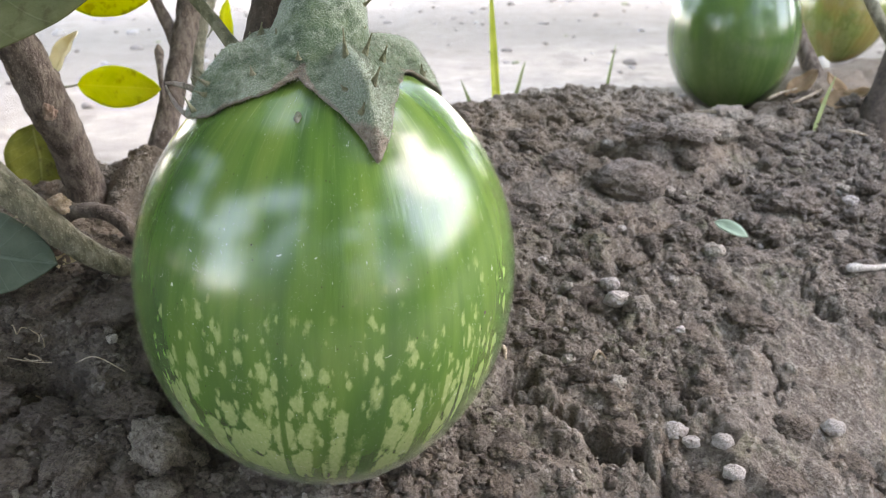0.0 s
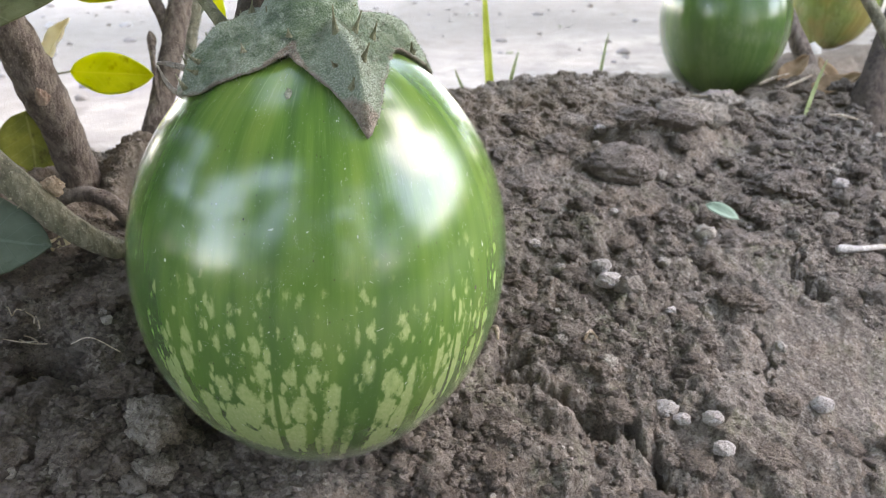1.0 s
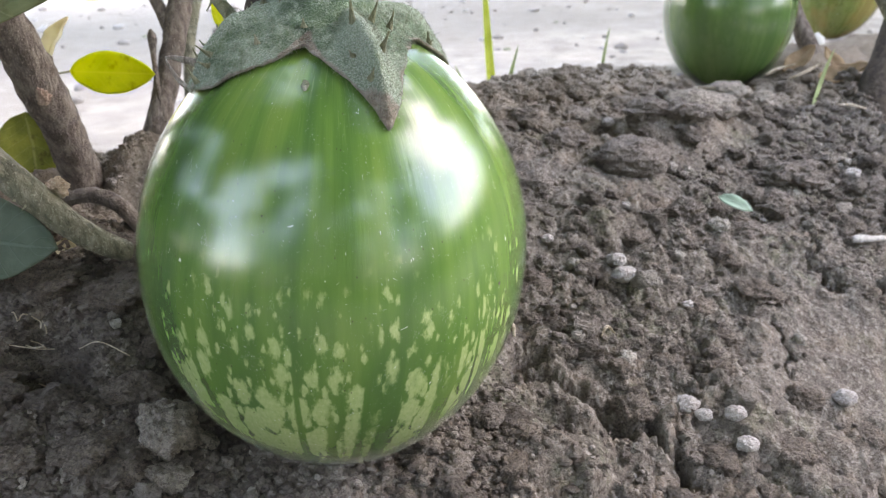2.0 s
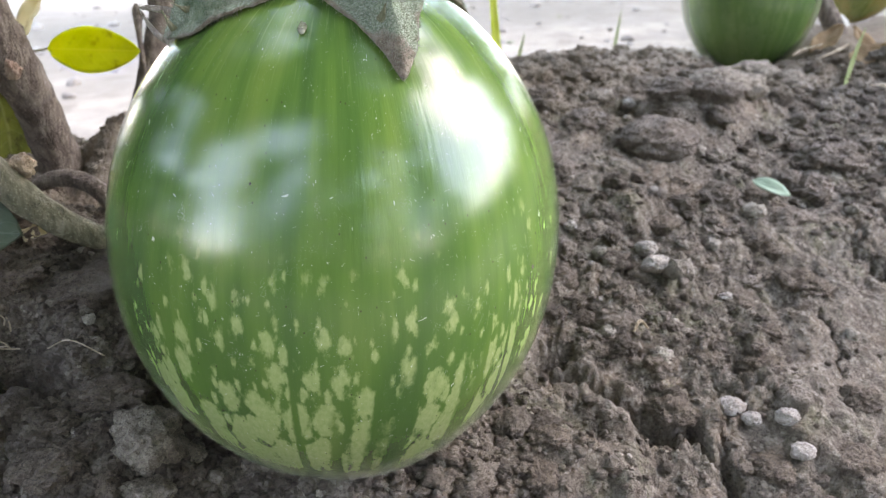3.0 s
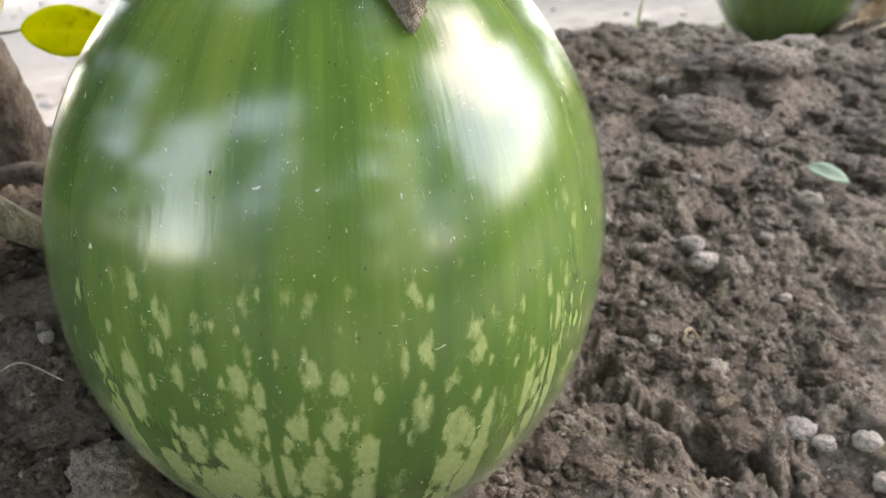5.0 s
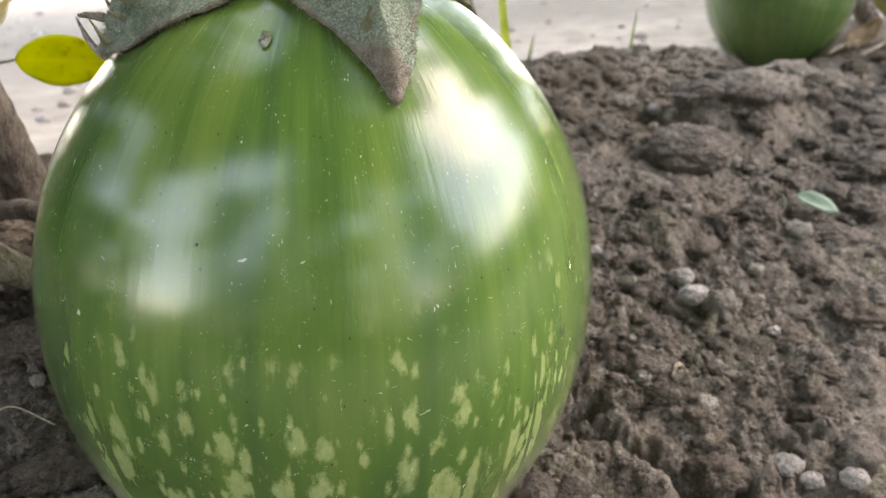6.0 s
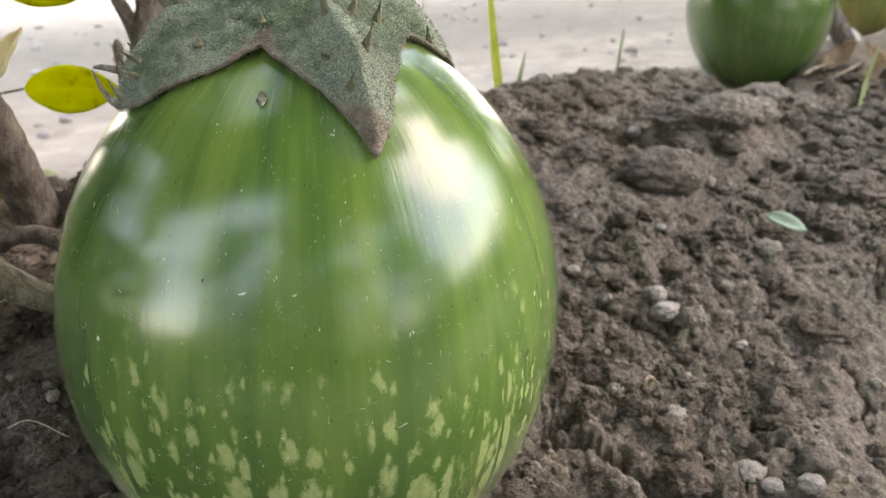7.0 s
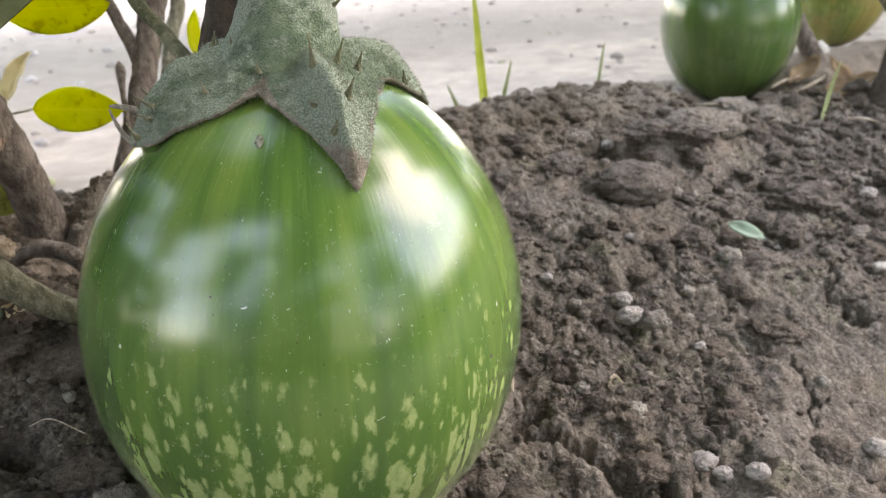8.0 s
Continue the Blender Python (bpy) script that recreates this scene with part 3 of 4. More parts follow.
gx, gy = spread(-0.165, 0.2, 0.00072, 1.035, 60.0), spread(0.095, 0.34, 0.00072, 1.035, 60.0)
GX, GY = np.meshgrid(gx, gy)
GZ = ground_height(GX, GY)
idx = np.arange(GX.size).reshape(GX.shape)
quads = np.stack([idx[:-1, :-1], idx[:-1, 1:], idx[1:, 1:], idx[1:, :-1]], -1).reshape(-1, 4)
ground = mesh_object("ground", np.stack([GX, GY, GZ], -1).reshape(-1, 3), quads, SOIL)
tagged(ground, "crumbly grey-brown garden soil ridge with pale dry ground beyond", "soil", kind="structure")


def on_ground(x, y, sink=0.0):
    return Vector((x, y, float(ground_height(np.array([x]), np.array([y]))[0]) - sink))


def crumbs(count, seed, label, least, most, level, area=(-0.2, 0.3, 0.09, 0.46)):
    """Loose crumbs of soil strewn over the bed, thickest in the hollows."""
    rng = np.random.RandomState(seed)
    bm = bmesh.new()
    bmesh.ops.create_icosphere(bm, subdivisions=level, radius=1.0)
    shape = np.array([v.co[:] for v in bm.verts])
    faces = np.array([[v.index for v in f.verts] for f in bm.faces])
    bm.free()
    kinds = []
    for k in range(9):
        o = Vector((k * 3.3, k * 1.9, k * 5.7))
        planes = facets(11, 70 + k)
        kinds.append(np.array([c * broken(c, planes) * (1 + 0.35 * noise.noise(Vector(c) * 1.3 + o) + 0.5 * noise.noise(Vector(c) * 3.1 + o) + 0.34 * noise.noise(Vector(c) * 7 + o)) for c in shape]))
    x, y = rng.uniform(area[0], area[1], count), rng.uniform(area[2], area[3], count)
    keep = rng.rand(count) < np.clip(0.75 + np.clip((-0.04 - x) / 0.03, 0, 0.3) + 1.6 * layers(x * 16, y * 16, 123, 2) - 0.85 * np.exp(-(((x - 0.155) / 0.035) ** 2 + ((y - 0.228) / 0.025) ** 2)), 0.05, 1)
    inside = ((x - FRUIT_AT.x) ** 2 + (y - FRUIT_AT.y) ** 2) / (1.03 * FRUIT_R) ** 2
    room = np.where(inside < 1, FRUIT_AT.z - FRUIT_H * np.sqrt(np.clip(1 - inside, 0, 1)) - ground_height(x, y), 1.0)
    keep &= room > 0.0028
    for wide, _, line in CRACKS:
        for (ax, ay), (bx, by) in zip(line, line[1:]):
            t = np.clip(((x - ax) * (bx - ax) + (y - ay) * (by - ay)) / ((bx - ax) ** 2 + (by - ay) ** 2), 0, 1)
            keep &= np.hypot(x - ax - t * (bx - ax), y - ay - t * (by - ay)) > 2.2 * wide
    for hx, hy, r, dz in HOLLOWS:
        if dz > 0.012:
            keep &= np.hypot(x - hx, y - hy) > r
    x, y = x[keep], y[keep]
    size = np.minimum(least * (1 - rng.rand(len(x))) ** -0.6, most)
    size = np.minimum(size, 0.36 * room[keep])
    z = ground_height(x, y) + size * rng.uniform(-0.3, 0.4, len(x))
    verts, polys = [], []
    for i in range(len(x)):
        a, b = rng.uniform(0, 6.28), rng.uniform(0.65, 1.0)
        k = kinds[i % len(kinds)]
        c, s = math.cos(a), math.sin(a)
        v = np.stack([(k[:, 0] * c - k[:, 1] * s), (k[:, 0] * s + k[:, 1] * c) * b, k[:, 2] * rng.uniform(0.6, 0.95)], -1) * size[i]
        verts.append(v + (x[i], y[i], z[i]))
        polys.append(faces + i * len(shape))
    ob = mesh_object("soil_crumbs", np.vstack(verts), np.vstack(polys), CRUMB)
    return tagged(ob, label, "soil crumbs", kind="stuff")


crumbs(1900, 4, "lumpy grey-brown crumbs of soil strewn over the bed", 0.0019, 0.0052, 3)
crumbs(13000, 5, "loose grey-brown soil crumbs strewn over the bed", 0.0008, 0.0022, 2)
crumbs(46000, 6, "fine grey-brown grains of soil strewn over the bed", 0.0004, 0.0011, 1)
crumbs(9000, 8, "small grey-brown crumbs of soil beside the fruit", 0.0006, 0.0019, 2, (-0.16, 0.02, 0.11, 0.2))

# clods and stones that can be told apart: x, y, size, flatness
# the left ones get a paler colour in place of light on their tops
for i, (x, y, r, f) in enumerate([(-0.0801, 0.1665, 0.0088, 0.95), (-0.0735, 0.1695, 0.0042, 0.9), (-0.0775, 0.1555, 0.005, 0.85), (0.1426, 0.3795, 0.012, 0.3), (0.1590, 0.4020, 0.011, 0.3), (0.127, 0.368, 0.012, 0.4), (0.176, 0.405, 0.010, 0.4)]):
    single("soil_clod", lump(on_ground(x, y, -0.35 * r), r, 3 + i, 5, 0.4, (1.1, 1, max(f, 0.5)), 12), PALE_CLOD, on_ground(x, y),
           "rough pale grey soil clod lying on the bed", "soil clod", "soil clods")
for i, (x, y, r, f) in enumerate([(-0.0985, 0.157, 0.009, 0.5), (-0.118, 0.153, 0.010, 0.5), (-0.092, 0.178, 0.0085, 0.6), (0.101, 0.358, 0.011, 0.5),
                                  (0.118, 0.356, 0.012, 0.5), (0.0932, 0.2177, 0.006, 0.6), (0.122, 0.21, 0.0065, 0.6), (0.166, 0.33, 0.0125, 0.6), (0.2064, 0.3307, 0.0078, 0.7),
                                  (0.0522, 0.235, 0.0048, 0.7), (0.0163, 0.1728, 0.0048, 0.75), (0.06, 0.2, 0.007, 0.5), (0.105, 0.3, 0.009, 0.6), (0.125, 0.255, 0.008, 0.5), (0.04, 0.3, 0.008, 0.6), (0.06, 0.345, 0.009, 0.6),
                                  (0.03, 0.25, 0.0045, 0.7), (0.085, 0.185, 0.006, 0.5), (0.11, 0.19, 0.007, 0.5), (0.14, 0.2, 0.007, 0.5), (-0.139, 0.196, 0.008, 0.5), (0.02, 0.183, 0.005, 0.6),
                                  (0.13, 0.29, 0.01, 0.5), (0.148, 0.31, 0.009, 0.6), (0.185, 0.29, 0.01, 0.5), (0.075, 0.275, 0.006, 0.6), (-0.104, 0.206, 0.011, 0.5), (-0.092, 0.196, 0.009, 0.5), (-0.124, 0.207, 0.010, 0.5), (-0.095, 0.179, 0.007, 0.6), (-0.126, 0.163, 0.006, 0.55), (-0.134, 0.174, 0.009, 0.5), (-0.1, 0.166, 0.0045, 0.7),
                                  (-0.088, 0.154, 0.006, 0.7), (-0.127, 0.157, 0.007, 0.6), (-0.112, 0.222, 0.009, 0.5), (-0.13, 0.228, 0.010, 0.5), (-0.118, 0.262, 0.009, 0.6), (-0.136, 0.322, 0.008, 0.7), (-0.148, 0.33, 0.007, 0.7), (-0.112, 0.345, 0.009, 0.6)]):
    single("soil_clod", lump(on_ground(x, y, 0.1 * r), r, 11 + i, 5, 0.4, (1.05, 0.9, f), 13), MID_CLOD if y > 0.28 else CLOD, on_ground(x, y),
           "brown crumbly soil clod half sunk in the bed", "soil clod", "soil clods")
single("soil_clod", lump(on_ground(0.0875, 0.3255, -0.002), 0.0145, 23, 5, 0.16, (1.15, 0.9, 0.62)), MID_CLOD, on_ground(0.0875, 0.3255),
       "large smooth rounded brown soil clod on the bed", "soil clod", "soil clods")
rng = random.Random(17)
spots = []
while len(spots) < 46:
    x, y, r = rng.uniform(0.03, 0.21), rng.uniform(0.19, 0.4), 0.0035 + 0.0055 * rng.random() ** 2
    smooth = ((x - 0.155) / 0.035) ** 2 + ((y - 0.228) / 0.024) ** 2 < 1
    if not smooth and all(math.hypot(x - a, y - b) > r + c for a, b, c in spots) and all(math.hypot(x - px, y - py) > r + 0.004 for _, _, line in CRACKS for px, py in line):
        spots.append((x, y, r))
for i, (x, y, r) in enumerate(spots):
    single("soil_clod", lump(on_ground(x, y, 0.15 * r), r, 90 + i, 4, 0.4, (1, rng.uniform(0.7, 0.95), rng.uniform(0.5, 0.75))), CLOD, on_ground(x, y),
           "brown crumbly soil clod half sunk in the bed", "soil clod", "soil clods")
for i, (x, y, r) in enumerate([(0.0655, 0.2584, 0.0036), (0.0667, 0.2504, 0.0044), (0.0788, 0.2033, 0.0039), (0.083, 0.1982, 0.0027), (0.0925, 0.1965, 0.0033), (0.094, 0.1875, 0.0033),
                               (0.1996, 0.3392, 0.0037), (0.0397, 0.2661, 0.0022), (0.091, 0.2452, 0.0024), (0.1362, 0.2089, 0.0036), (0.0773, 0.2945, 0.0018),
                               (0.0845, 0.3655, 0.003)]):
    single("pebble", lump(on_ground(x, y, -0.9 * r), 0.98 * r, 61 + i, 4, 0.22, (1.1, 0.85, 0.75)), PEBBLE, on_ground(x, y),
           "pale grey rounded pebble lying on the soil", "pebble", "pebbles on the bed")


# ---- fruits ----
def fruit_mesh(at, r, h, lean, nu=96, nv=72):
    """A rounded fruit with its angles as UV."""
    bm = bmesh.new()
    uv = bm.loops.layers.uv.new("UVMap")
    turn = Euler((0, radians(lean), 0)).to_matrix()
    grid, ang = [], {}
    for j in range(nv + 1):
        th = math.pi * j / nv
        row = []
        for i in range(nu + 1):
            ph = math.pi * (2 * i / nu - 1)
            a = ph - math.pi / 2
            k = 1 + 0.006 * math.sin(5 * a + 1) * math.sin(th) + 0.008 * noise.noise(Vector((math.cos(a), math.sin(a), math.cos(th) * 1.3)) * 1.6)
            p = Vector((r * k * math.sin(th) * math.cos(a), r * k * math.sin(th) * math.sin(a), h * k * math.cos(th)))
            v = bm.verts.new(Vector(at) + turn @ p)
            ang[v] = (ph, th)
            row.append(v)
        grid.append(row)
    for a, b in zip(grid, grid[1:]):
        for i in range(nu):
            f = bm.faces.new((a[i], b[i], b[i + 1], a[i + 1]))
            for lo in f.loops:
                lo[uv].uv = ang[lo.vert]
    bmesh.ops.remove_doubles(bm, verts=bm.verts, dist=1e-6)
    return bm


def calyx_mesh(at, r, h, lean, rim, nu=240, nv=34):
    """A five-lobed calyx draped over the fruit. rim: rows of (degrees round, degrees down) of its margin."""
    bm = bmesh.new()
    margin = bm.verts.layers.float.new("margin")
    crest = bm.verts.layers.float.new("ridge")
    turn = Euler((0, radians(lean), 0)).to_matrix()
    ph, dn = [a for a, _ in rim], [b for _, b in rim]
    ph, dn = [ph[-1] - 360] + ph + [ph[0] + 360], [dn[-1]] + dn + [dn[0]]
    outer, inner = [], []
    for j in range(nv + 1):
        t = j / nv
        row, low = [], []
        for i in range(nu):
            a = -180 + 360 * i / nu
            edge = np.interp(a, ph, dn) * (1 + 0.025 * noise.noise(Vector((a * 0.12, 0, 0))) + 0.016 * noise.noise(Vector((a * 0.5, 3, 0))) + 0.012 * noise.noise(Vector((a * 1.7, 9, 0))))
            th = radians(edge * t)
            w = radians(a)
            over = 0.0008 + 0.003 * math.exp(-(math.degrees(th) / 15) ** 2) + 0.0018 * math.sin(math.pi * t)
            mid = np.interp(a, ph, dn)
            over += 0.0022 * max(0, (mid - 26) / 22) * math.sin(math.pi * min(1, t)) + 0.0006 * noise.noise(Vector((math.cos(w) * 4, math.sin(w) * 4, t * 7)))
            over += 0.0004 * noise.noise(Vector((math.cos(w) * 13, math.sin(w) * 13, t * 17)))
            for rib in (-158, -66, 28, 97, 170):
                gap = (a - rib + 180) % 360 - 180
                over += 0.0007 * math.exp(-(gap / (3 + 4 * (1 - t))) ** 2) * math.sin(math.pi * min(1, 0.08 + t * 0.92)) - 0.0004 * math.exp(-((abs(gap) - 13) / 5) ** 2) * math.sin(math.pi * t)
                over += 0.0034 * min(1.0, max(0.0, (t - 0.2) / 0.4)) * math.exp(-abs(gap / (5 + 13 * (1 - t))) ** 1.5) * math.sin(math.pi * min(1, 0.1 + t * 0.9)) ** 0.8
            if t > 0.9:
                over += 0.0007 * (t - 0.9) * 10
            n = Vector((math.sin(th) * math.cos(w) / r, math.sin(th) * math.sin(w) / r, math.cos(th) / h)).normalized()
            p = Vector((r * math.sin(th) * math.cos(w), r * math.sin(th) * math.sin(w), h * math.cos(th)))
            v = bm.verts.new(Vector(at) + turn @ (p + n * over))
            v[crest] = max(math.exp(-(((a - rib + 180) % 360 - 180) / (3 + 7 * (1 - t))) ** 2) for rib in (-158, -66, 28, 97, 170))
            v[margin] = t - 0.06 + 0.2 * math.exp(-((a + 104) / 10) ** 2) + 0.12 * math.exp(-((a + 66) / 5) ** 2)
            row.append(v)
            if j == nv or j == nv - 6:
                u = bm.verts.new(Vector(at) + turn @ (p + n * (0.0001 if j < nv else over - 0.0006)))
                u[margin] = 1.0
                low.append(u)
        outer.append(row)
        if low:
            inner.append(low)
    strips = list(zip(outer, outer[1:])) + [(outer[-1], inner[1]), (inner[1], inner[0])]
    for a, b in strips:
        for i in range(nu):
            k = (i + 1) % nu
            bm.faces.new((a[i], b[i], b[k], a[k]))
    return bm


def on_fruit(at, r, h, around, down, over=0.0):
    w, th = radians(around), radians(down)
    n = Vector((math.sin(th) * math.cos(w) / r, math.sin(th) * math.sin(w) / r, math.cos(th) / h)).normalized()
    return Vector(at) + Vector((r * math.sin(th) * math.cos(w), r * math.sin(th) * math.sin(w), h * math.cos(th))) + n * over, n


base = on_ground(FRUIT_AT.x, FRUIT_AT.y)
eggplant = thing("eggplant", base, "large round glossy green striped eggplant hanging onto the soil", "eggplant", "eggplants")
part("fruit", fruit_mesh(FRUIT_AT, FRUIT_R, FRUIT_H, FRUIT_LEAN, 160, 120), SKIN, eggplant)
RIM = [(-180, 34), (-170, 38), (-160, 41), (-150, 40), (-145, 39), (-138, 36.8), (-134, 33.5), (-120, 27.9), (-112, 24.2), (-104.5, 20.6), (-97, 22.6), (-88.8, 25.8), (-77.4, 31), (-69.7, 38), (-66, 44.8),
       (-63.5, 43.6), (-58.5, 38.6), (-50, 31), (-34.4, 24.3), (-7, 20.5), (5, 23), (14, 30), (22, 36), (32, 38), (45, 30), (65, 22), (85, 35), (97, 40), (110, 32), (130, 21), (150, 27), (165, 31)]
calyx = part("calyx", calyx_mesh(FRUIT_AT, FRUIT_R, FRUIT_H, FRUIT_LEAN, RIM), CALYX, eggplant, "fuzzy grey-green calyx with brown dry margins")
for rows in ([(-0.0533, 0.1695, 0.1498, 0.0022), (-0.0581, 0.1723, 0.1474, 0.0016), (-0.0628, 0.1771, 0.1472, 0.0010), (-0.0666, 0.1814, 0.1491, 0.0009), (-0.0699, 0.1863, 0.1521, 0.0004)],
             [(-0.0547, 0.1809, 0.1519, 0.0020), (-0.0609, 0.1847, 0.1514, 0.0013), (-0.0664, 0.1885, 0.1518, 0.0009), (-0.0693, 0.1894, 0.1521, 0.0007), (-0.0714, 0.1905, 0.1520, 0.0004)]):
    part("curled_tip", tube([(a, b, c, d * 0.9) for a, b, c, d in rows], 12, 8, 0.35, 0.6), HUSK, calyx, "shrivelled curled brown tip")
stalk = part("stalk", tube([(-0.0307, 0.1815, 0.1575, 0.0143), (-0.0292, 0.1833, 0.1649, 0.0118), (-0.0288, 0.1854, 0.1700, 0.0104), (-0.0285, 0.1883, 0.1751, 0.0096), (-0.0276, 0.1953, 0.1838, 0.0091),
                            (-0.0254, 0.2121, 0.1982, 0.0089), (-0.0286, 0.2363, 0.2174, 0.0088), (-0.0571, 0.2570, 0.2471, 0.0076), (-0.1047, 0.2666, 0.2804, 0.0057)], 28, 8, 0.05), CALYX, eggplant, "thick fuzzy green fruit stalk")
for around, down, length in [(-156, 32, 0.004), (-146, 36, 0.0034), (168, 17, 0.0036), (-172, 12, 0.003), (29, 17, 0.003), (-95, 16, 0.0016), (-61, 35, 0.0026), (-125, 22, 0.0018)]:
    p, n = on_fruit(FRUIT_AT, FRUIT_R, FRUIT_H, around, down, 0.002 + 0.0045 * math.exp(-(down / 17) ** 2))
    part("thorn", thorn(p, n + Vector((0, 0, 0.35)), length, 0.0008), THORN, calyx)
skin = np.array([v.co[:] for v in calyx.data.vertices]) + np.array(eggplant.location)
for b, w in [((-0.056, 0.176, 0.156), (-1.9, 0.3, 1.5)), ((-0.0545, 0.1785, 0.1585), (-0.6, 0.6, 2.6)), ((-0.0533, 0.1692, 0.1552), (-2.5, -0.9, 1.6)), ((-0.0537, 0.1679, 0.1535), (-1.8, -0.8, 0.7)),
             ((-0.043, 0.178, 0.164), (0.8, -0.2, 2.8)), ((-0.0387, 0.1742, 0.1658), (0.0, -0.8, 2.6)), ((-0.036, 0.173, 0.165), (0.4, -1.0, 1.4)), ((-0.0208, 0.1661, 0.1625), (-0.3, -1.0, 4.4)),
             ((-0.0176, 0.1724, 0.1622), (1.4, -0.5, 3.4)), ((-0.0167, 0.1588, 0.1574), (1.3, -1.2, 2.7)), ((-0.0209, 0.1604, 0.1565), (-0.6, -1.8, 0.9)), ((-0.0165, 0.155, 0.153), (0.7, -1.8, 1.9)),
             ((-0.005, 0.19, 0.153), (1.5, -0.4, 1.7)), ((-0.006, 0.188, 0.154), (-0.2, -0.2, 2.2)), ((-0.014, 0.175, 0.161), (0.9, -0.4, 2.6))]:
    at = skin[np.argmin(np.linalg.norm(skin - np.array(b), axis=1))]
    part("thorn", thorn(at, w, 0.0012 * Vector(w).length, 0.00085), THORN, calyx)
for dx, dy, dz, length in [(0.0095, -0.003, 0.172, 0.0042), (0.0105, -0.001, 0.179, 0.004), (0.004, -0.0095, 0.177, 0.003), (-0.0075, -0.0075, 0.168, 0.0026), (0.0085, -0.006, 0.166, 0.003)]:
    part("thorn", thorn((-0.0288 + dx, 0.1868 + dy, dz - 0.0005), (dx, dy, 0.006), length, 0.0006), THORN, stalk)


def fuzz(source, count, seed, parent, size=0.0009):
    """Fine star hairs standing on the skin of a mesh."""
    rng = np.random.RandomState(seed)
    me = source.data
    polys = [p for p in me.polygons if p.center.z + eggplant.location.z < 0.2]
    verts, faces = [], []
    for k in rng.choice(len(polys), count, p=np.array([p.area for p in polys]) / sum(p.area for p in polys)):
        p = polys[k]
        corner = [np.array(me.vertices[v].co) for v in p.vertices]
        w = rng.dirichlet([1] * len(corner))
        c, nrm = sum(a * b for a, b in zip(w, corner)), np.array(p.normal)
        for _ in range(2):
            d = nrm + rng.normal(0, 0.75, 3)
            d /= np.linalg.norm(d)
            side = np.cross(d, rng.normal(0, 1, 3))
            side *= 0.00005 / np.linalg.norm(side)
            o = len(verts)
            verts += [c - side, c + side, c + d * size * rng.uniform(0.5, 1.3)]
            faces.append((o, o + 1, o + 2))
    ob = mesh_object("fuzz", np.array(verts), np.array(faces), FUZZ)
    ob.parent = parent
    return tagged(ob, "fine pale hairs", kind="stuff")


fuzz(calyx, 9000, 21, eggplant, 0.001)
fuzz(stalk, 5500, 22, eggplant, 0.001)
for at, r, h, lean, skin, label in [((0.1866, 0.489, 0.1245), 0.0405, 0.0515, -4, PLAIN_SKIN, "glossy green eggplant resting on the crest of the soil bed"),
                                    ((0.309, 0.5957, 0.1290), 0.035, 0.042, 3, OLD_SKIN, "overripe yellow-brown eggplant hanging behind a green one")]:
    other = thing("eggplant", (at[0], at[1], at[2] - h), label, "eggplant", "eggplants")
    part("fruit", fruit_mesh(at, r, h, lean, 72, 54), skin, other)
    star = [(-180, 30)] + [(-180 + 36 * k, 46 if k % 2 else 27) for k in range(1, 10)]
    part("calyx", calyx_mesh(at, r, h, lean, star, 80, 14), CALYX, other)
    part("stalk", tube([(at[0], at[1], at[2] + h - 0.004, 0.009), (at[0] + 0.003, at[1] + 0.004, at[2] + h + 0.02, 0.007), (at[0] + 0.02, at[1] + 0.02, at[2] + h + 0.08, 0.006)], 14, 5), CALYX, other)


# ---- the plant that bears the fruit ----
plant = thing("eggplant_plant", (-0.1509, 0.2943, 0.07), "eggplant plant with brown woody stems and yellowing leaves", "plant", "eggplant plants")
trunk = part("trunk", tube([(-0.1505, 0.2933, 0.0640, 0.0116), (-0.1505, 0.2933, 0.0743, 0.0099), (-0.1500, 0.2930, 0.0859, 0.0079), (-0.1484, 0.2837, 0.1093, 0.0065), (-0.1488, 0.2746, 0.1283, 0.0067), (-0.1501, 0.2681, 0.1479, 0.0065),
                            (-0.1531, 0.2599, 0.1713, 0.0064), (-0.1577, 0.2588, 0.1935, 0.0064), (-0.15, 0.26, 0.27, 0.0060), (-0.11, 0.27, 0.40, 0.0043)], 40, 14, 0.15, 1.0, [(0.42, 0.2), (0.33, 0.1), (0.5, 0.12)], 0.3), BARK, plant, "brown woody trunk with scars")
part("bark_scar", lump((-0.1448, 0.2675, 0.1262), 0.0032, 5, 4, 0.5, (0.7, 0.6, 1.0)), bark_material("scar_wood", (0.2, 0.12, 0.085), (0.36, 0.24, 0.17), (0.48, 0.36, 0.27)), trunk, "pinkish bare wood scar")
for k, (dx, dy, dz, r) in enumerate([(0.005, 0.002, 0.004, 0.0026), (0.0058, 0.001, -0.002, 0.0022), (0.0046, 0.003, 0.009, 0.002), (0.0052, 0.002, -0.0065, 0.0018), (-0.0062, 0.001, 0.012, 0.0018), (-0.006, 0.001, -0.004, 0.002), (0.002, -0.004, 0.0065, 0.0021), (-0.002, -0.0045, -0.006, 0.0016)]):
    part("bark_flake", lump((-0.149 + dx, 0.2735 + dy, 0.1285 + dz), r, 30 + k, 3, 0.55, (0.8, 0.8, 1.3), 9), BARK, trunk)
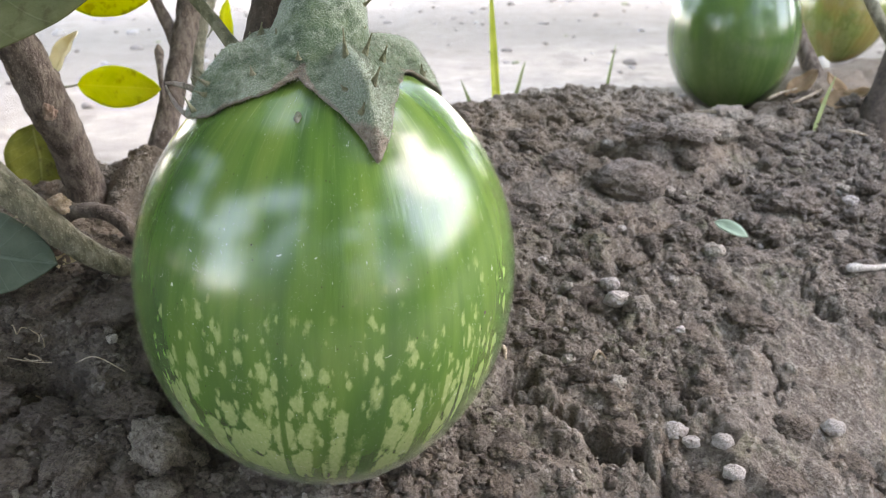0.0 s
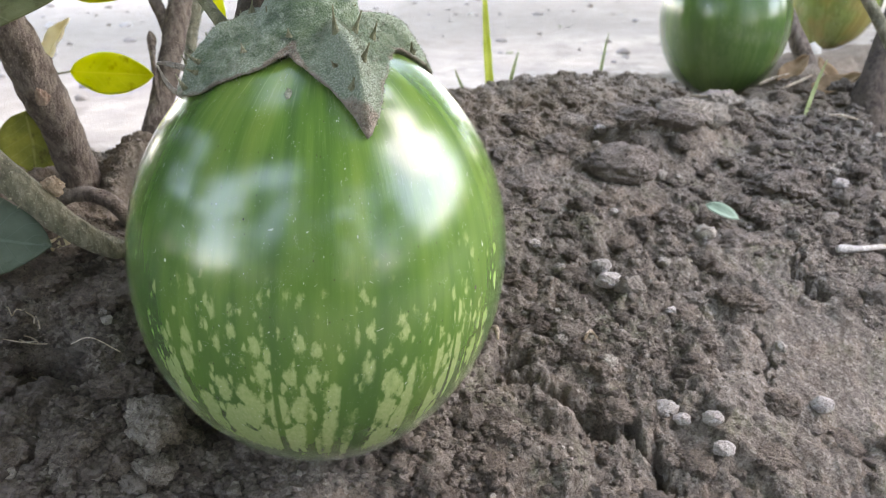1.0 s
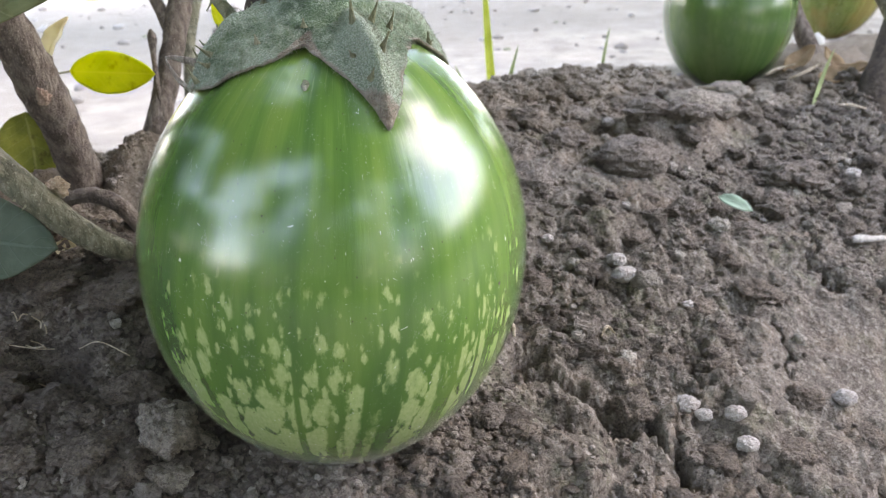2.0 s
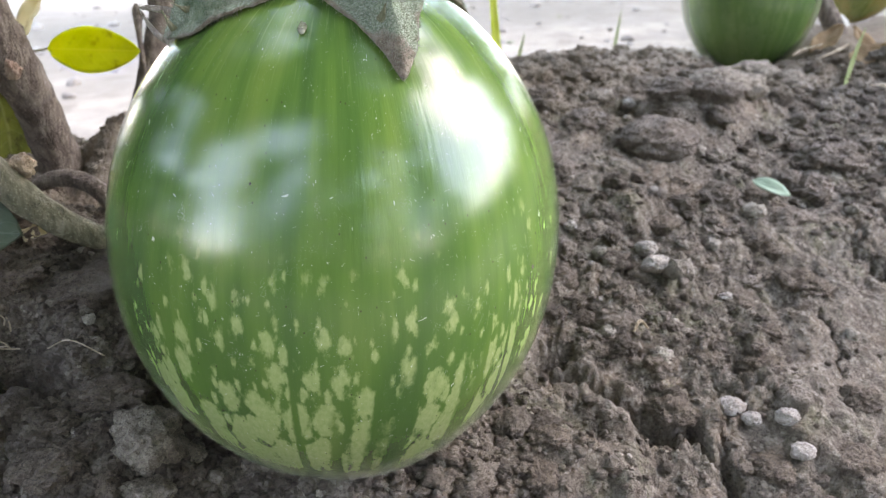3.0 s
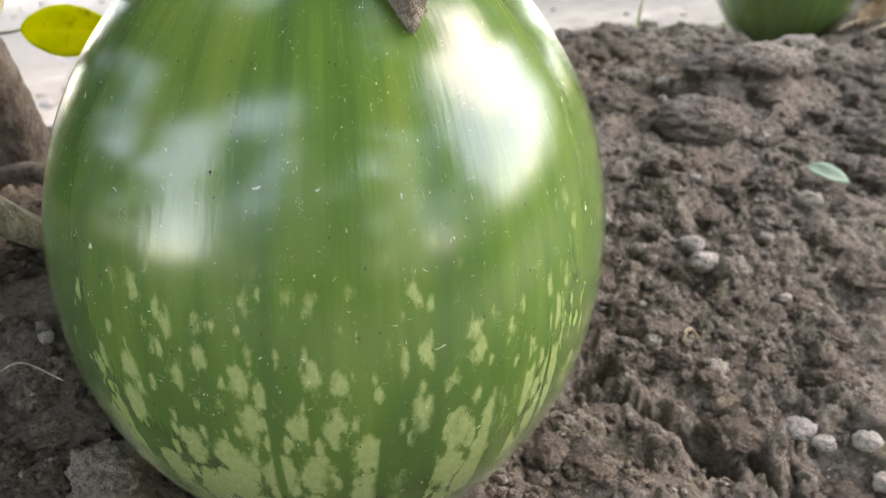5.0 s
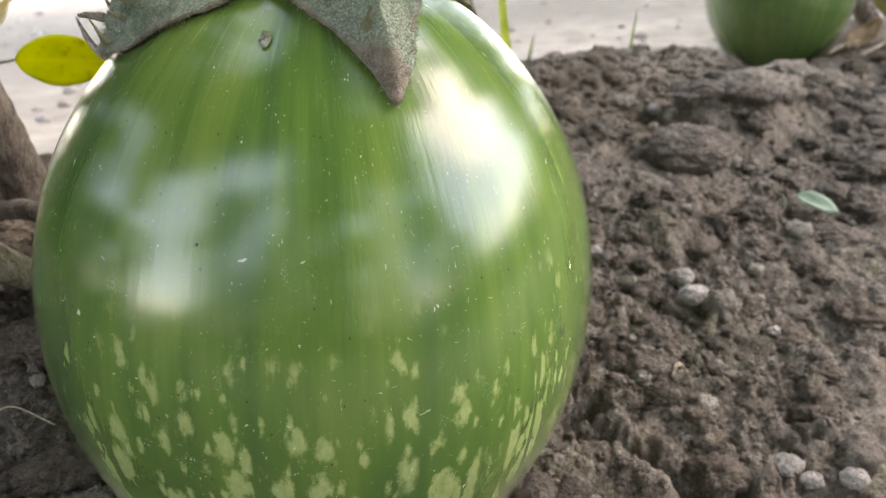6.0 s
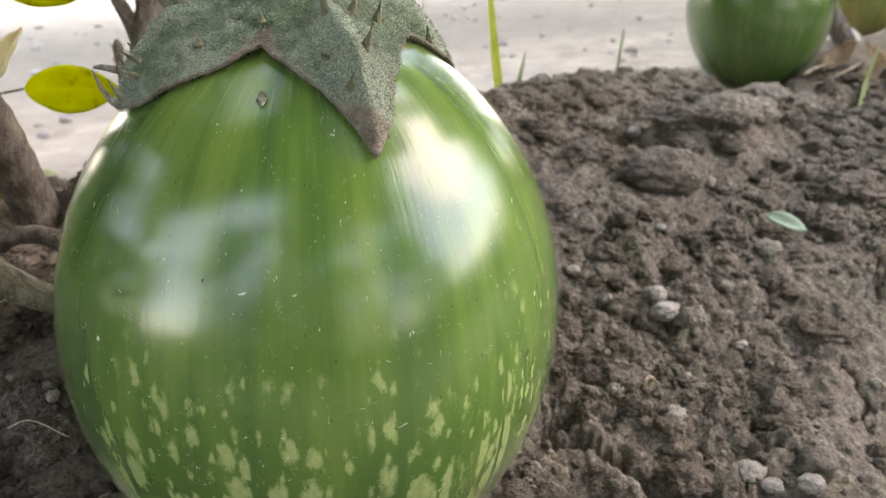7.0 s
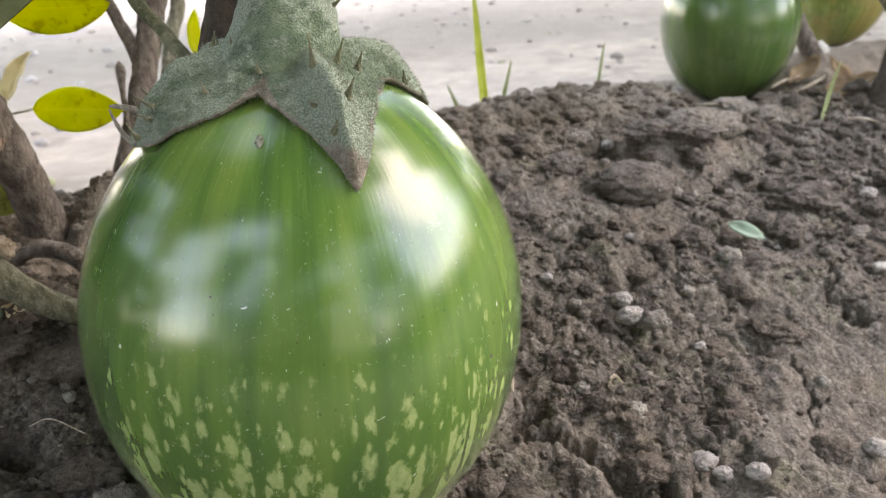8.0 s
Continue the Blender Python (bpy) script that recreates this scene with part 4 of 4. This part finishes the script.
part("stem", tube([(-0.1360, 0.3341, 0.0760, 0.0075), (-0.1344, 0.3379, 0.0884, 0.0062), (-0.1306, 0.3455, 0.1056, 0.0056), (-0.1269, 0.3526, 0.1215, 0.0054), (-0.1234, 0.3598, 0.1375, 0.0054),
                   (-0.1201, 0.3680, 0.1559, 0.0056), (-0.1166, 0.3778, 0.1780, 0.0059), (-0.11, 0.39, 0.24, 0.005), (-0.10, 0.39, 0.36, 0.004)], 16, 7, 0.14), BARK, plant)
part("branch", tube([(-0.1252, 0.3576, 0.1326, 0.0035), (-0.1301, 0.3625, 0.1436, 0.0030), (-0.1355, 0.3669, 0.1535, 0.0027), (-0.1403, 0.3712, 0.1633, 0.0024), (-0.1462, 0.3778, 0.1780, 0.0024), (-0.16, 0.39, 0.25, 0.002)], 12, 6, 0.14), BARK, plant)
part("twig", tube([(-0.1290, 0.3400, 0.1000, 0.0018), (-0.1309, 0.3433, 0.1128, 0.0013), (-0.1325, 0.3487, 0.1249, 0.0013), (-0.1333, 0.3530, 0.1336, 0.0021), (-0.1335, 0.3536, 0.1375, 0.0006)], 10, 6, 0.2), BARK, plant)
part("stem", tube([(-0.1686, 0.4913, 0.0300, 0.0048), (-0.1666, 0.5069, 0.0992, 0.0042), (-0.1636, 0.5194, 0.1273, 0.0046), (-0.1582, 0.5319, 0.1553, 0.0046), (-0.15, 0.54, 0.27, 0.004)], 10, 5, 0.1), GREEN_BARK, plant)
petiole = part("petiole", tube([(-0.1000, 0.2250, 0.2250, 0.0018), (-0.0743, 0.2153, 0.1818, 0.0017), (-0.0682, 0.2109, 0.1719, 0.0017), (-0.0628, 0.2083, 0.1660, 0.0017), (-0.0581, 0.2039, 0.1613, 0.0018), (-0.0535, 0.1982, 0.1582, 0.0019)], 12, 6, 0.06), STALK_SKIN, plant, "fuzzy green leaf stalk")
part("thorn", thorn((-0.0625, 0.2075, 0.1640), (-0.4, -0.3, -0.8), 0.004, 0.0005), THORN, petiole)
part("stem", tube([(-0.0528, 0.2009, 0.1495, 0.0037), (-0.0493, 0.1995, 0.1587, 0.0040), (-0.0473, 0.2032, 0.1669, 0.0042), (-0.0455, 0.2062, 0.1738, 0.0043), (-0.0425, 0.2123, 0.1874, 0.0045), (-0.05, 0.23, 0.235, 0.0045), (-0.09, 0.26, 0.30, 0.0045)], 16, 7, 0.08), DARK_BARK, plant, "dark brown woody stem")
shoot = part("shoot", tube([(-0.1700, 0.2150, 0.1650, 0.0052), (-0.1442, 0.2060, 0.1364, 0.0050), (-0.1293, 0.2020, 0.1225, 0.0046), (-0.1212, 0.2036, 0.1114, 0.0045), (-0.1142, 0.2058, 0.1016, 0.0041), (-0.1084, 0.2092, 0.0944, 0.0038), (-0.1035, 0.2124, 0.0898, 0.0035), (-0.1012, 0.2142, 0.0882, 0.0028)], 20, 8, 0.07), GREEN_BARK, plant, "fuzzy green-brown shoot bent down to the soil")
part("broken_knot", lump((-0.1162, 0.2080, 0.1118), 0.0033, 9, 4, 0.6, (1, 0.8, 0.9), 8), bark_material("broken_wood", (0.4, 0.27, 0.17), (0.58, 0.43, 0.3), (0.7, 0.57, 0.44)), shoot, "pale orange broken knot")
for p, w, s in [((-0.1240, 0.2010, 0.1205), (-0.2, -0.2, 1), 0.003), ((-0.1232, 0.1980, 0.1120), (0.3, -1, 0.2), 0.003), ((-0.1160, 0.2010, 0.1040), (0.2, -1, 0.3), 0.0026), ((-0.1210, 0.1985, 0.1100), (0.0, -1, -0.3), 0.0022)]:
    part("thorn", thorn(p, w, s, 0.0004), THORN, shoot)
part("root", tube([(-0.1400, 0.2450, 0.0860, 0.0022), (-0.1340, 0.2439, 0.0937, 0.0022), (-0.1266, 0.2431, 0.0968, 0.0026), (-0.1177, 0.2408, 0.0965, 0.0028), (-0.1099, 0.2370, 0.0929, 0.0028), (-0.1018, 0.2321, 0.0840, 0.0023)], 12, 6, 0.12), BARK, plant)

yl = part("leaf", leaf((-0.1654, 0.3345, 0.1225), (-0.1275, 0.3330, 0.1207), 0.0185, (0, -1, 0.25), 0.02, 0.12, 0.03, 0.5, seed=2), YELLOW_LEAF, plant, "bright yellow withering leaf")
part("petiole", tube([(-0.1500, 0.2900, 0.1180, 0.0006), (-0.1740, 0.3200, 0.1215, 0.0005), (-0.1654, 0.3345, 0.1225, 0.0005)], 8, 6), GREEN_BARK, yl)
part("leaf", leaf((-0.1835, 0.3232, 0.1070), (-0.1800, 0.3114, 0.0740), 0.0245, (0.1, -1, 0.2), 0.06, 0.3, 0.1, 0.42, seed=4), OLIVE_LEAF, plant, "olive-yellow drooping leaf with brown spots")
part("leaf", leaf((-0.1838, 0.3442, 0.1210), (-0.1695, 0.3511, 0.1440), 0.0125, (-0.5, -0.6, 0.75), 0.05, 0.6, 0.1, 0.5, seed=6), DRY_LEAF, plant, "pale dried curled leaf")
part("leaf", leaf((-0.1600, 0.3170, 0.1640), (-0.1170, 0.3163, 0.1640), 0.020, (0, -0.8, -0.3), -0.03, 0.1, 0.03, 0.5, seed=7), YELLOW_LEAF, plant, "bright yellow withering leaf")
part("leaf", leaf((-0.1600, 0.2120, 0.1640), (-0.0850, 0.2080, 0.1800), 0.036, (-0.15, -0.85, 0.6), 0.03, 0.2, 0.06, 0.45, 14, 24, seed=8), GREEN_LEAF, plant, "broad downy green leaf")
part("leaf", leaf((-0.1220, 0.4324, 0.1250), (-0.1225, 0.4409, 0.1500), 0.009, (0.8, -0.6, 0.1), 0.18, 0.5, 0.1, 0.5, seed=9), YELLOW_LEAF, plant, "thin curled yellow leaf")
part("leaf", leaf((-0.1600, 0.2050, 0.1000), (-0.1155, 0.1990, 0.0965), 0.026, (0.1, -0.8, 0.6), 0.02, 0.15, 0.06, 0.5, 12, 18, seed=12), BLUE_LEAF, plant, "dusty bluish-green leaf against the soil")

# the neighbouring plant that bears the other fruits
second = thing("eggplant_plant", (0.2665, 0.4889, 0.05), "eggplant plant with brown stems beside the far eggplants", "plant", "eggplant plants")
part("stem", tube([(0.2700, 0.4850, 0.0500, 0.0075), (0.2576, 0.4991, 0.0817, 0.0065), (0.2488, 0.5085, 0.1027, 0.0058), (0.2396, 0.5178, 0.1238, 0.0054), (0.2308, 0.5319, 0.1553, 0.0054), (0.23, 0.55, 0.25, 0.005), (0.25, 0.55, 0.4, 0.004)], 14, 6, 0.12), BARK, second)
part("stem", tube([(0.2470, 0.4130, 0.0560, 0.0125), (0.2496, 0.4169, 0.0691, 0.0115), (0.2536, 0.4245, 0.0863, 0.0095), (0.2602, 0.4333, 0.1059, 0.0069), (0.2694, 0.4440, 0.1300, 0.0066), (0.29, 0.46, 0.22, 0.006), (0.29, 0.48, 0.36, 0.005)], 14, 6, 0.14), DARK_BARK, second)
part("petiole", tube([(0.2200, 0.4330, 0.1900, 0.0031), (0.2261, 0.4280, 0.1679, 0.0031), (0.2338, 0.4193, 0.1482, 0.0031), (0.2430, 0.4118, 0.1314, 0.0031), (0.2537, 0.4018, 0.1090, 0.0028), (0.258, 0.398, 0.09, 0.002)], 10, 5, 0.06), GREEN_BARK, second)


# ---- unseen leaves overhead and all around, placed to block light and shape reflections ----
def crown(name, plants, seed, material, parent=None, label="", gaps=()):
    """Clusters of broad leaves out of view that block light: rows of (x, y, radius, lowest, highest, count), left open
    where the sky shows: rows of (azimuth, elevation, radius, share of leaves that stay) in degrees.
    """
    rng = np.random.RandomState(seed)
    verts, faces, uvs = [], [], []
    eye = np.array(FRUIT_AT)
    ts = np.array([0, 0.12, 0.3, 0.5, 0.7, 0.88, 1.0])
    half = np.array([0.05, 0.62, 0.98, 1.0, 0.74, 0.38, 0.03])
    for x, y, r, lo, hi, count in plants:
        for _ in range(count):
            a, q = rng.uniform(0, 6.283), math.sqrt(rng.rand()) * r
            c = np.array([x + q * math.cos(a), y + q * math.sin(a), rng.uniform(lo, hi)])
            way = c - eye
            dist = np.linalg.norm(way)
            b, dip = a + rng.normal(0, 0.7), rng.uniform(-0.7, 0.15)
            length, width = rng.uniform(0.08, 0.15), rng.uniform(0.055, 0.1)
            pad = math.degrees(math.atan2(0.4 * length, dist))
            luck = rng.rand()
            if any(way @ g / dist > math.cos(radians(r0 + 0.75 * pad)) and luck > stay for g, r0, stay in gaps):
                continue
            d = np.array([math.cos(b) * math.cos(dip), math.sin(b) * math.cos(dip), math.sin(dip)])
            s = np.array([-math.sin(b), math.cos(b), rng.normal(0, 0.25)])
            u = np.cross(d, s) * -1
            first = len(verts)
            for t, w in zip(ts, half):
                for k in (-1, 0, 1):
                    verts.append(c + d * (length * (t - 0.5)) + s * (0.5 * width * w * k) + u * (-0.18 * length * (t - 0.4) ** 2 * 4 + 0.14 * width * abs(k) * w))
                    uvs.append((k, t))
            for j in range(len(ts) - 1):
                for k in (0, 1):
                    o = first + 3 * j + k
                    faces.append((o, o + 1, o + 4, o + 3))
    ob = mesh_object(name, np.array(verts) - np.array(root_place(parent) if parent else (0, 0, 0)), np.array(faces), material)
    layer = ob.data.uv_layers.new(name="UVMap")
    layer.data.foreach_set("uv", np.array(uvs, dtype=np.float32)[np.array(faces).ravel()].ravel())
    if parent:
        ob.parent = parent
    return tagged(ob, label, "" if parent else "foliage", kind="stuff")


CANOPY = leaf_material("canopy_leaf", (0.075, 0.108, 0.045), (0.115, 0.15, 0.07), (0.16, 0.2, 0.1), 0.42, 0.2)
# openings that let sky light in and set the highlights on the fruit
GAPS = [(np.array([math.cos(radians(az)) * math.cos(radians(el)), math.sin(radians(az)) * math.cos(radians(el)), math.sin(radians(el))]), r, stay) for az, el, r, stay in
        [(8, 22, 15, 0.06), (22, 19, 11, 0.1), (-14, 25, 13, 0.04), (-6, 38, 10, 0.0), (4, 50, 5, 0.0), (-138, 9, 8, 0.0), (-142, 22, 5, 0.0), (-138, 34, 4, 0.0), (-124, 42, 5, 0.0), (-108, 45, 5, 0.1),
         (155, 66, 15, 0.3), (-50, 70, 9, 0.5), (60, 86, 15, 0.2), (72, 60, 18, 0.2), (40, 46, 12, 0.2)]]
# unseen crowns; the outlying clusters are added to shade fruit, bed and crest
crown("crown", [(-0.17, 0.28, 0.32, 0.27, 0.62, 250), (-0.02, 0.12, 0.3, 0.34, 0.6, 80), (-0.34, -0.1, 0.3, 0.36, 0.7, 120), (0.1, -0.2, 0.26, 0.37, 0.75, 140)], 3, CANOPY, plant, "leafy green crown out of view, extended to shade the bed", GAPS)
crown("crown", [(0.48, 0.72, 0.3, 0.27, 0.62, 230), (0.36, 0.46, 0.17, 0.32, 0.6, 75)], 4, CANOPY, second, "leafy green crown out of view, extended to shade the bed", GAPS)
# stemless leaf clusters, added to darken the surroundings the fruit reflects
crown("blocker_foliage", [(-0.8, 0.05, 0.36, 0.0, 0.42, 280), (-0.4, -1.0, 0.4, -0.02, 0.5, 330), (0.32, -0.9, 0.4, -0.02, 0.55, 360), (-0.05, -1.25, 0.45, -0.02, 0.8, 560), (0.85, -0.4, 0.34, -0.02, 0.7, 380), (-0.9, -0.7, 0.36, -0.04, 0.62, 300), (0.78, 0.8, 0.26, 0.02, 0.6, 300), (1.25, 1.0, 0.3, 0.02, 0.6, 300), (-0.9, 0.5, 0.28, 0.0, 0.36, 170), (-0.6, 0.45, 0.2, 0.0, 0.36, 260)], 7, CANOPY,
      None, "dense green foliage out of view, added to block light and fill reflections", GAPS)

def litter(count, seed):
    """Clods, husks and leaf scraps on the dry ground past the bed."""
    rng = np.random.RandomState(seed)
    verts, faces = [], []
    bm = bmesh.new()
    bmesh.ops.create_icosphere(bm, subdivisions=2, radius=1.0)
    shape = np.array([v.co[:] for v in bm.verts])
    poly = np.array([[v.index for v in f.verts] for f in bm.faces])
    bm.free()
    x, y = rng.uniform(-1.6, 1.8, count), 0.5 + 2.6 * rng.rand(count) ** 1.4
    size = np.minimum(0.003 * (1 - rng.rand(count)) ** -0.6, 0.009)
    z = ground_height(x, y)
    for k in range(count):
        a = rng.uniform(0, 6.28)
        v = shape * (1 + 0.5 * rng.rand(len(shape), 1)) * size[k] * (1, rng.uniform(0.5, 1), rng.uniform(0.4, 0.9))
        v = np.stack([v[:, 0] * math.cos(a) - v[:, 1] * math.sin(a), v[:, 0] * math.sin(a) + v[:, 1] * math.cos(a), v[:, 2]], -1)
        verts.append(v + (x[k], y[k], z[k]))
        faces.append(poly + k * len(shape))
    ob = mesh_object("ground_litter", np.vstack(verts), np.vstack(faces), LITTER)
    return tagged(ob, "small clods and dry scraps on the pale ground", "litter", kind="stuff")


litter(800, 9)

# floating leaves above the view, added to shade the ground past the bed
crown("blocker_foliage", [(x, 1.65 - 0.2 * abs(x - 0.3), 0.5, 0.34, 0.75, 210) for x in (-1.2, -0.4, 0.4, 1.2, 2.0)], 8, CANOPY, None, "dense green foliage out of view, added to shade the far ground", GAPS)

# low leaf clusters, added to keep horizon glow out of the fruit's reflections
crown("blocker_foliage", [(1.5, 0.3, 0.34, -0.04, 0.2, 260), (1.35, -0.25, 0.34, -0.04, 0.2, 260), (1.4, 0.75, 0.3, -0.04, 0.26, 220), (-1.25, -1.15, 0.36, -0.04, 0.17, 260)], 12, CANOPY, None, "low green foliage out of view, added to hide the bright horizon")

# ---- small things on the ground ----
for a, b, w, s in [((0.0447, 0.5625, 0.012), (0.0361, 0.5905, 0.150), 0.0062, 1), ((0.0396, 0.6027, 0.002), (0.0150, 0.6150, 0.07), 0.0035, 2), ((0.062, 0.7086, 0.0), (0.0796, 0.7223, 0.068), 0.004, 3),
                   ((0.13, 0.60, 0.0), (0.142, 0.62, 0.098), 0.0026, 4), ((0.2077, 0.4042, 0.066), (0.2300, 0.4340, 0.108), 0.0024, 5)]:
    a = (a[0], a[1], float(on_ground(a[0], a[1]).z) - 0.002)
    single("grass_blade", leaf(a, b, w, (0.1, -1, 0.3), 0.04, 0.4, 0.02, 0.4, 4, 14, 0.0003, s), PALE_GRASS if s > 1 else GRASS, a, "thin yellow-green grass blade growing from the ground", "grass", "grass blades")
p = on_ground(0.1285, 0.302, -0.003)
single("fallen_leaf", leaf(p + Vector((-0.0068, 0.004, 0.0032)), p + Vector((0.0065, -0.003, -0.0015)), 0.0062, (0.1, -0.75, 0.65), -0.05, 0.3, 0.1, 0.5, 6, 10, 0.0004, 3),
       leaf_material("pale_green_leaf", (0.27, 0.38, 0.27), (0.36, 0.46, 0.35), (0.38, 0.47, 0.37), 0.2, 0.05), p, "small pale green leaf scrap lying on the soil", "leaf")


for k, (x, y, dx, dy, up, w) in enumerate([(0.225, 0.437, 0.024, 0.006, 0.006, 0.013), (0.238, 0.452, 0.018, -0.014, 0.012, 0.012), (0.212, 0.455, 0.022, 0.01, 0.01, 0.011), (0.252, 0.446, -0.014, 0.014, 0.012, 0.012)]):
    q = on_ground(x, y, -0.002)
    single("dry_leaf", leaf(q, on_ground(x + dx, y + dy, -0.003) + Vector((0, 0, up)), w, (0.2, -0.5, 1), 0.12, 0.5, 0.2, 0.5, 8, 12, 0.0004, 20 + k), BROWN_LEAF, q,
           "curled dry brown leaf lying on the soil", "leaf", "dry leaves")


def straw_on(points, radius, label):
    rows = []
    crest = max(on_ground(x, y).z for x, y, _ in points)
    for x, y, up in points:
        q = on_ground(x, y)
        if radius < 0.0003:
            q.z = max(q.z, crest - 0.003)
        rows.append((q.x, q.y, q.z + (up if radius > 0.0003 else 0.4 * up + 0.0006), radius))
    rows[0] = (*rows[0][:3], radius * 0.5)
    rows[-1] = (*rows[-1][:3], radius * 0.4)
    single("straw", tube(rows, 8, 6, 0.15), STRAW, rows[0][:3], label, "straw", "straws")


a, b = on_ground(0.1725, 0.2835, -0.003), on_ground(0.216, 0.3, -0.004)
single("twig", tube([(a.x, a.y, a.z, 0.0012), (a.x + 0.0025, a.y + 0.0004, a.z + 0.0004, 0.0019), (a.x + 0.012, a.y + 0.002, a.z - 0.0004, 0.0012), (*(0.4 * a + 0.6 * b), 0.0013), (*b, 0.001)], 10, 7, 0.15),
       bark_material("grey_twig", (0.3, 0.27, 0.23), (0.44, 0.4, 0.35), (0.58, 0.54, 0.48)), a, "pale grey dry twig lying on the soil", "twig")
ROOTLETS = [[(-0.1105, 0.1883, 0.002), (-0.1027, 0.1857, 0.004), (-0.0939, 0.1838, 0.002)], [(-0.1345, 0.1873, 0.002), (-0.1251, 0.1871, 0.004), (-0.1204, 0.1879, 0.003)],
            [(-0.1251, 0.1817, 0.002), (-0.1232, 0.1851, 0.004), (-0.1204, 0.1878, 0.003)], [(-0.1317, 0.1951, 0.003), (-0.1294, 0.193, 0.005), (-0.1276, 0.1909, 0.002)],
            [(-0.128, 0.1916, 0.002), (-0.1272, 0.193, 0.004), (-0.1258, 0.1934, 0.003)], [(-0.1251, 0.1882, 0.003), (-0.1186, 0.1872, 0.004), (-0.11, 0.1861, 0.002)],
            [(-0.1251, 0.1935, 0.003), (-0.123, 0.1938, 0.005), (-0.1223, 0.192, 0.002)], [(-0.1239, 0.1727, 0.001), (-0.123, 0.1742, 0.002), (-0.1223, 0.1756, 0.001)],
            [(-0.1243, 0.1878, 0.002), (-0.1209, 0.1875, 0.004), (-0.1167, 0.1855, 0.002)],
            [(-0.1262, 0.1905, 0.003), (-0.1236, 0.1915, 0.006), (-0.1212, 0.1902, 0.003)], [(-0.1228, 0.1945, 0.002), (-0.1214, 0.193, 0.007), (-0.1205, 0.1912, 0.003)], [(-0.1275, 0.1893, 0.002), (-0.1233, 0.1889, 0.005), (-0.1185, 0.1897, 0.003)]]
for pts in ROOTLETS:
    straw_on(pts, 0.00014, "fine dry pale rootlet lying on the soil")
for pts, r in [([(0.222, 0.405, 0.003), (0.23, 0.404, 0.004), (0.24, 0.406, 0.003)], 0.0009), ([(0.195, 0.44, 0.004), (0.206, 0.452, 0.006), (0.22, 0.458, 0.004)], 0.0008), ([(0.2, 0.45, 0.004), (0.212, 0.462, 0.008), (0.23, 0.47, 0.004)], 0.001),
               ([(0.205, 0.43, 0.004), (0.22, 0.44, 0.005), (0.232, 0.452, 0.004)], 0.001), ([(0.14, 0.405, 0.003), (0.15, 0.4, 0.006), (0.16, 0.398, 0.004)], 0.0009), ([(0.053, 0.223, 0.001), (0.0555, 0.2255, 0.002), (0.0585, 0.2255, 0.001)], 0.0006),
               ([(0.0195, 0.2215, 0.003), (0.0212, 0.2195, 0.004), (0.0216, 0.2165, 0.003)], 0.0009)]:
    straw_on(pts, r, "short dry tan straw lying on the soil")

f = on_ground(-0.125, 0.2195, -0.003)
flower = thing("dried_flower", f, "small shrivelled dry tan flower lying on the soil", "dried flower")
for k, (dx, dy, dz) in enumerate([(0.006, -0.003, -0.002), (0.001, -0.005, -0.003), (-0.005, -0.003, 0.001), (0.004, 0.003, 0.003), (-0.002, 0.004, 0.003)]):
    part("petal", leaf(f, f + Vector((dx, dy, dz)), 0.0028, (0, -0.5, 1), 0.1, 0.5, 0.1, 0.45, 6, 8, 0.0004, k), DRY_LEAF, flower)

# a scar and specks on the skin of the fruit
scar_at, scar_n = on_fruit(FRUIT_AT, FRUIT_R, FRUIT_H, -90.5, 32, 0.0001)
scar_bm = lump((0, 0, 0), 0.0011, 7, 3, 0.4, (0.7, 1.25, 0.1))
bmesh.ops.transform(scar_bm, verts=scar_bm.verts, matrix=scar_n.to_track_quat("Z", "Y").to_matrix().to_4x4())
bmesh.ops.translate(scar_bm, verts=scar_bm.verts, vec=Vector(eggplant.location))
scar = part("skin_scar", scar_bm, bark_material("skin_scar", (0.13, 0.15, 0.08), (0.24, 0.25, 0.16), (0.4, 0.4, 0.31)), eggplant, "small dry grey scar")
scar.location = scar_at - Vector(eggplant.location)
specks = []
for around, down, size in ((-52.6, 79, 0.0003), (-36, 86, 0.0004), (-64, 47, 0.00025), (-101, 62, 0.0002)):
    speck_at, speck_n = on_fruit(FRUIT_AT, FRUIT_R, FRUIT_H, around, down, 0.0001)
    speck_bm = lump((0, 0, 0), size, 4, 2, 0.4, (0.9, 1.2, 0.2))
    bmesh.ops.transform(speck_bm, verts=speck_bm.verts, matrix=speck_n.to_track_quat("Z", "Y").to_matrix().to_4x4())
    bmesh.ops.translate(speck_bm, verts=speck_bm.verts, vec=Vector(eggplant.location))
    speck = part("skin_speck", speck_bm, DARK_BARK, eggplant, "tiny dark brown speck")
    speck.location = speck_at - Vector(eggplant.location)
    specks.append(speck)
# the focus lies near the side of the fruit
cam.data.dof.use_dof = True
cam.data.dof.focus_object = specks[1]
cam.data.dof.aperture_fstop = 32
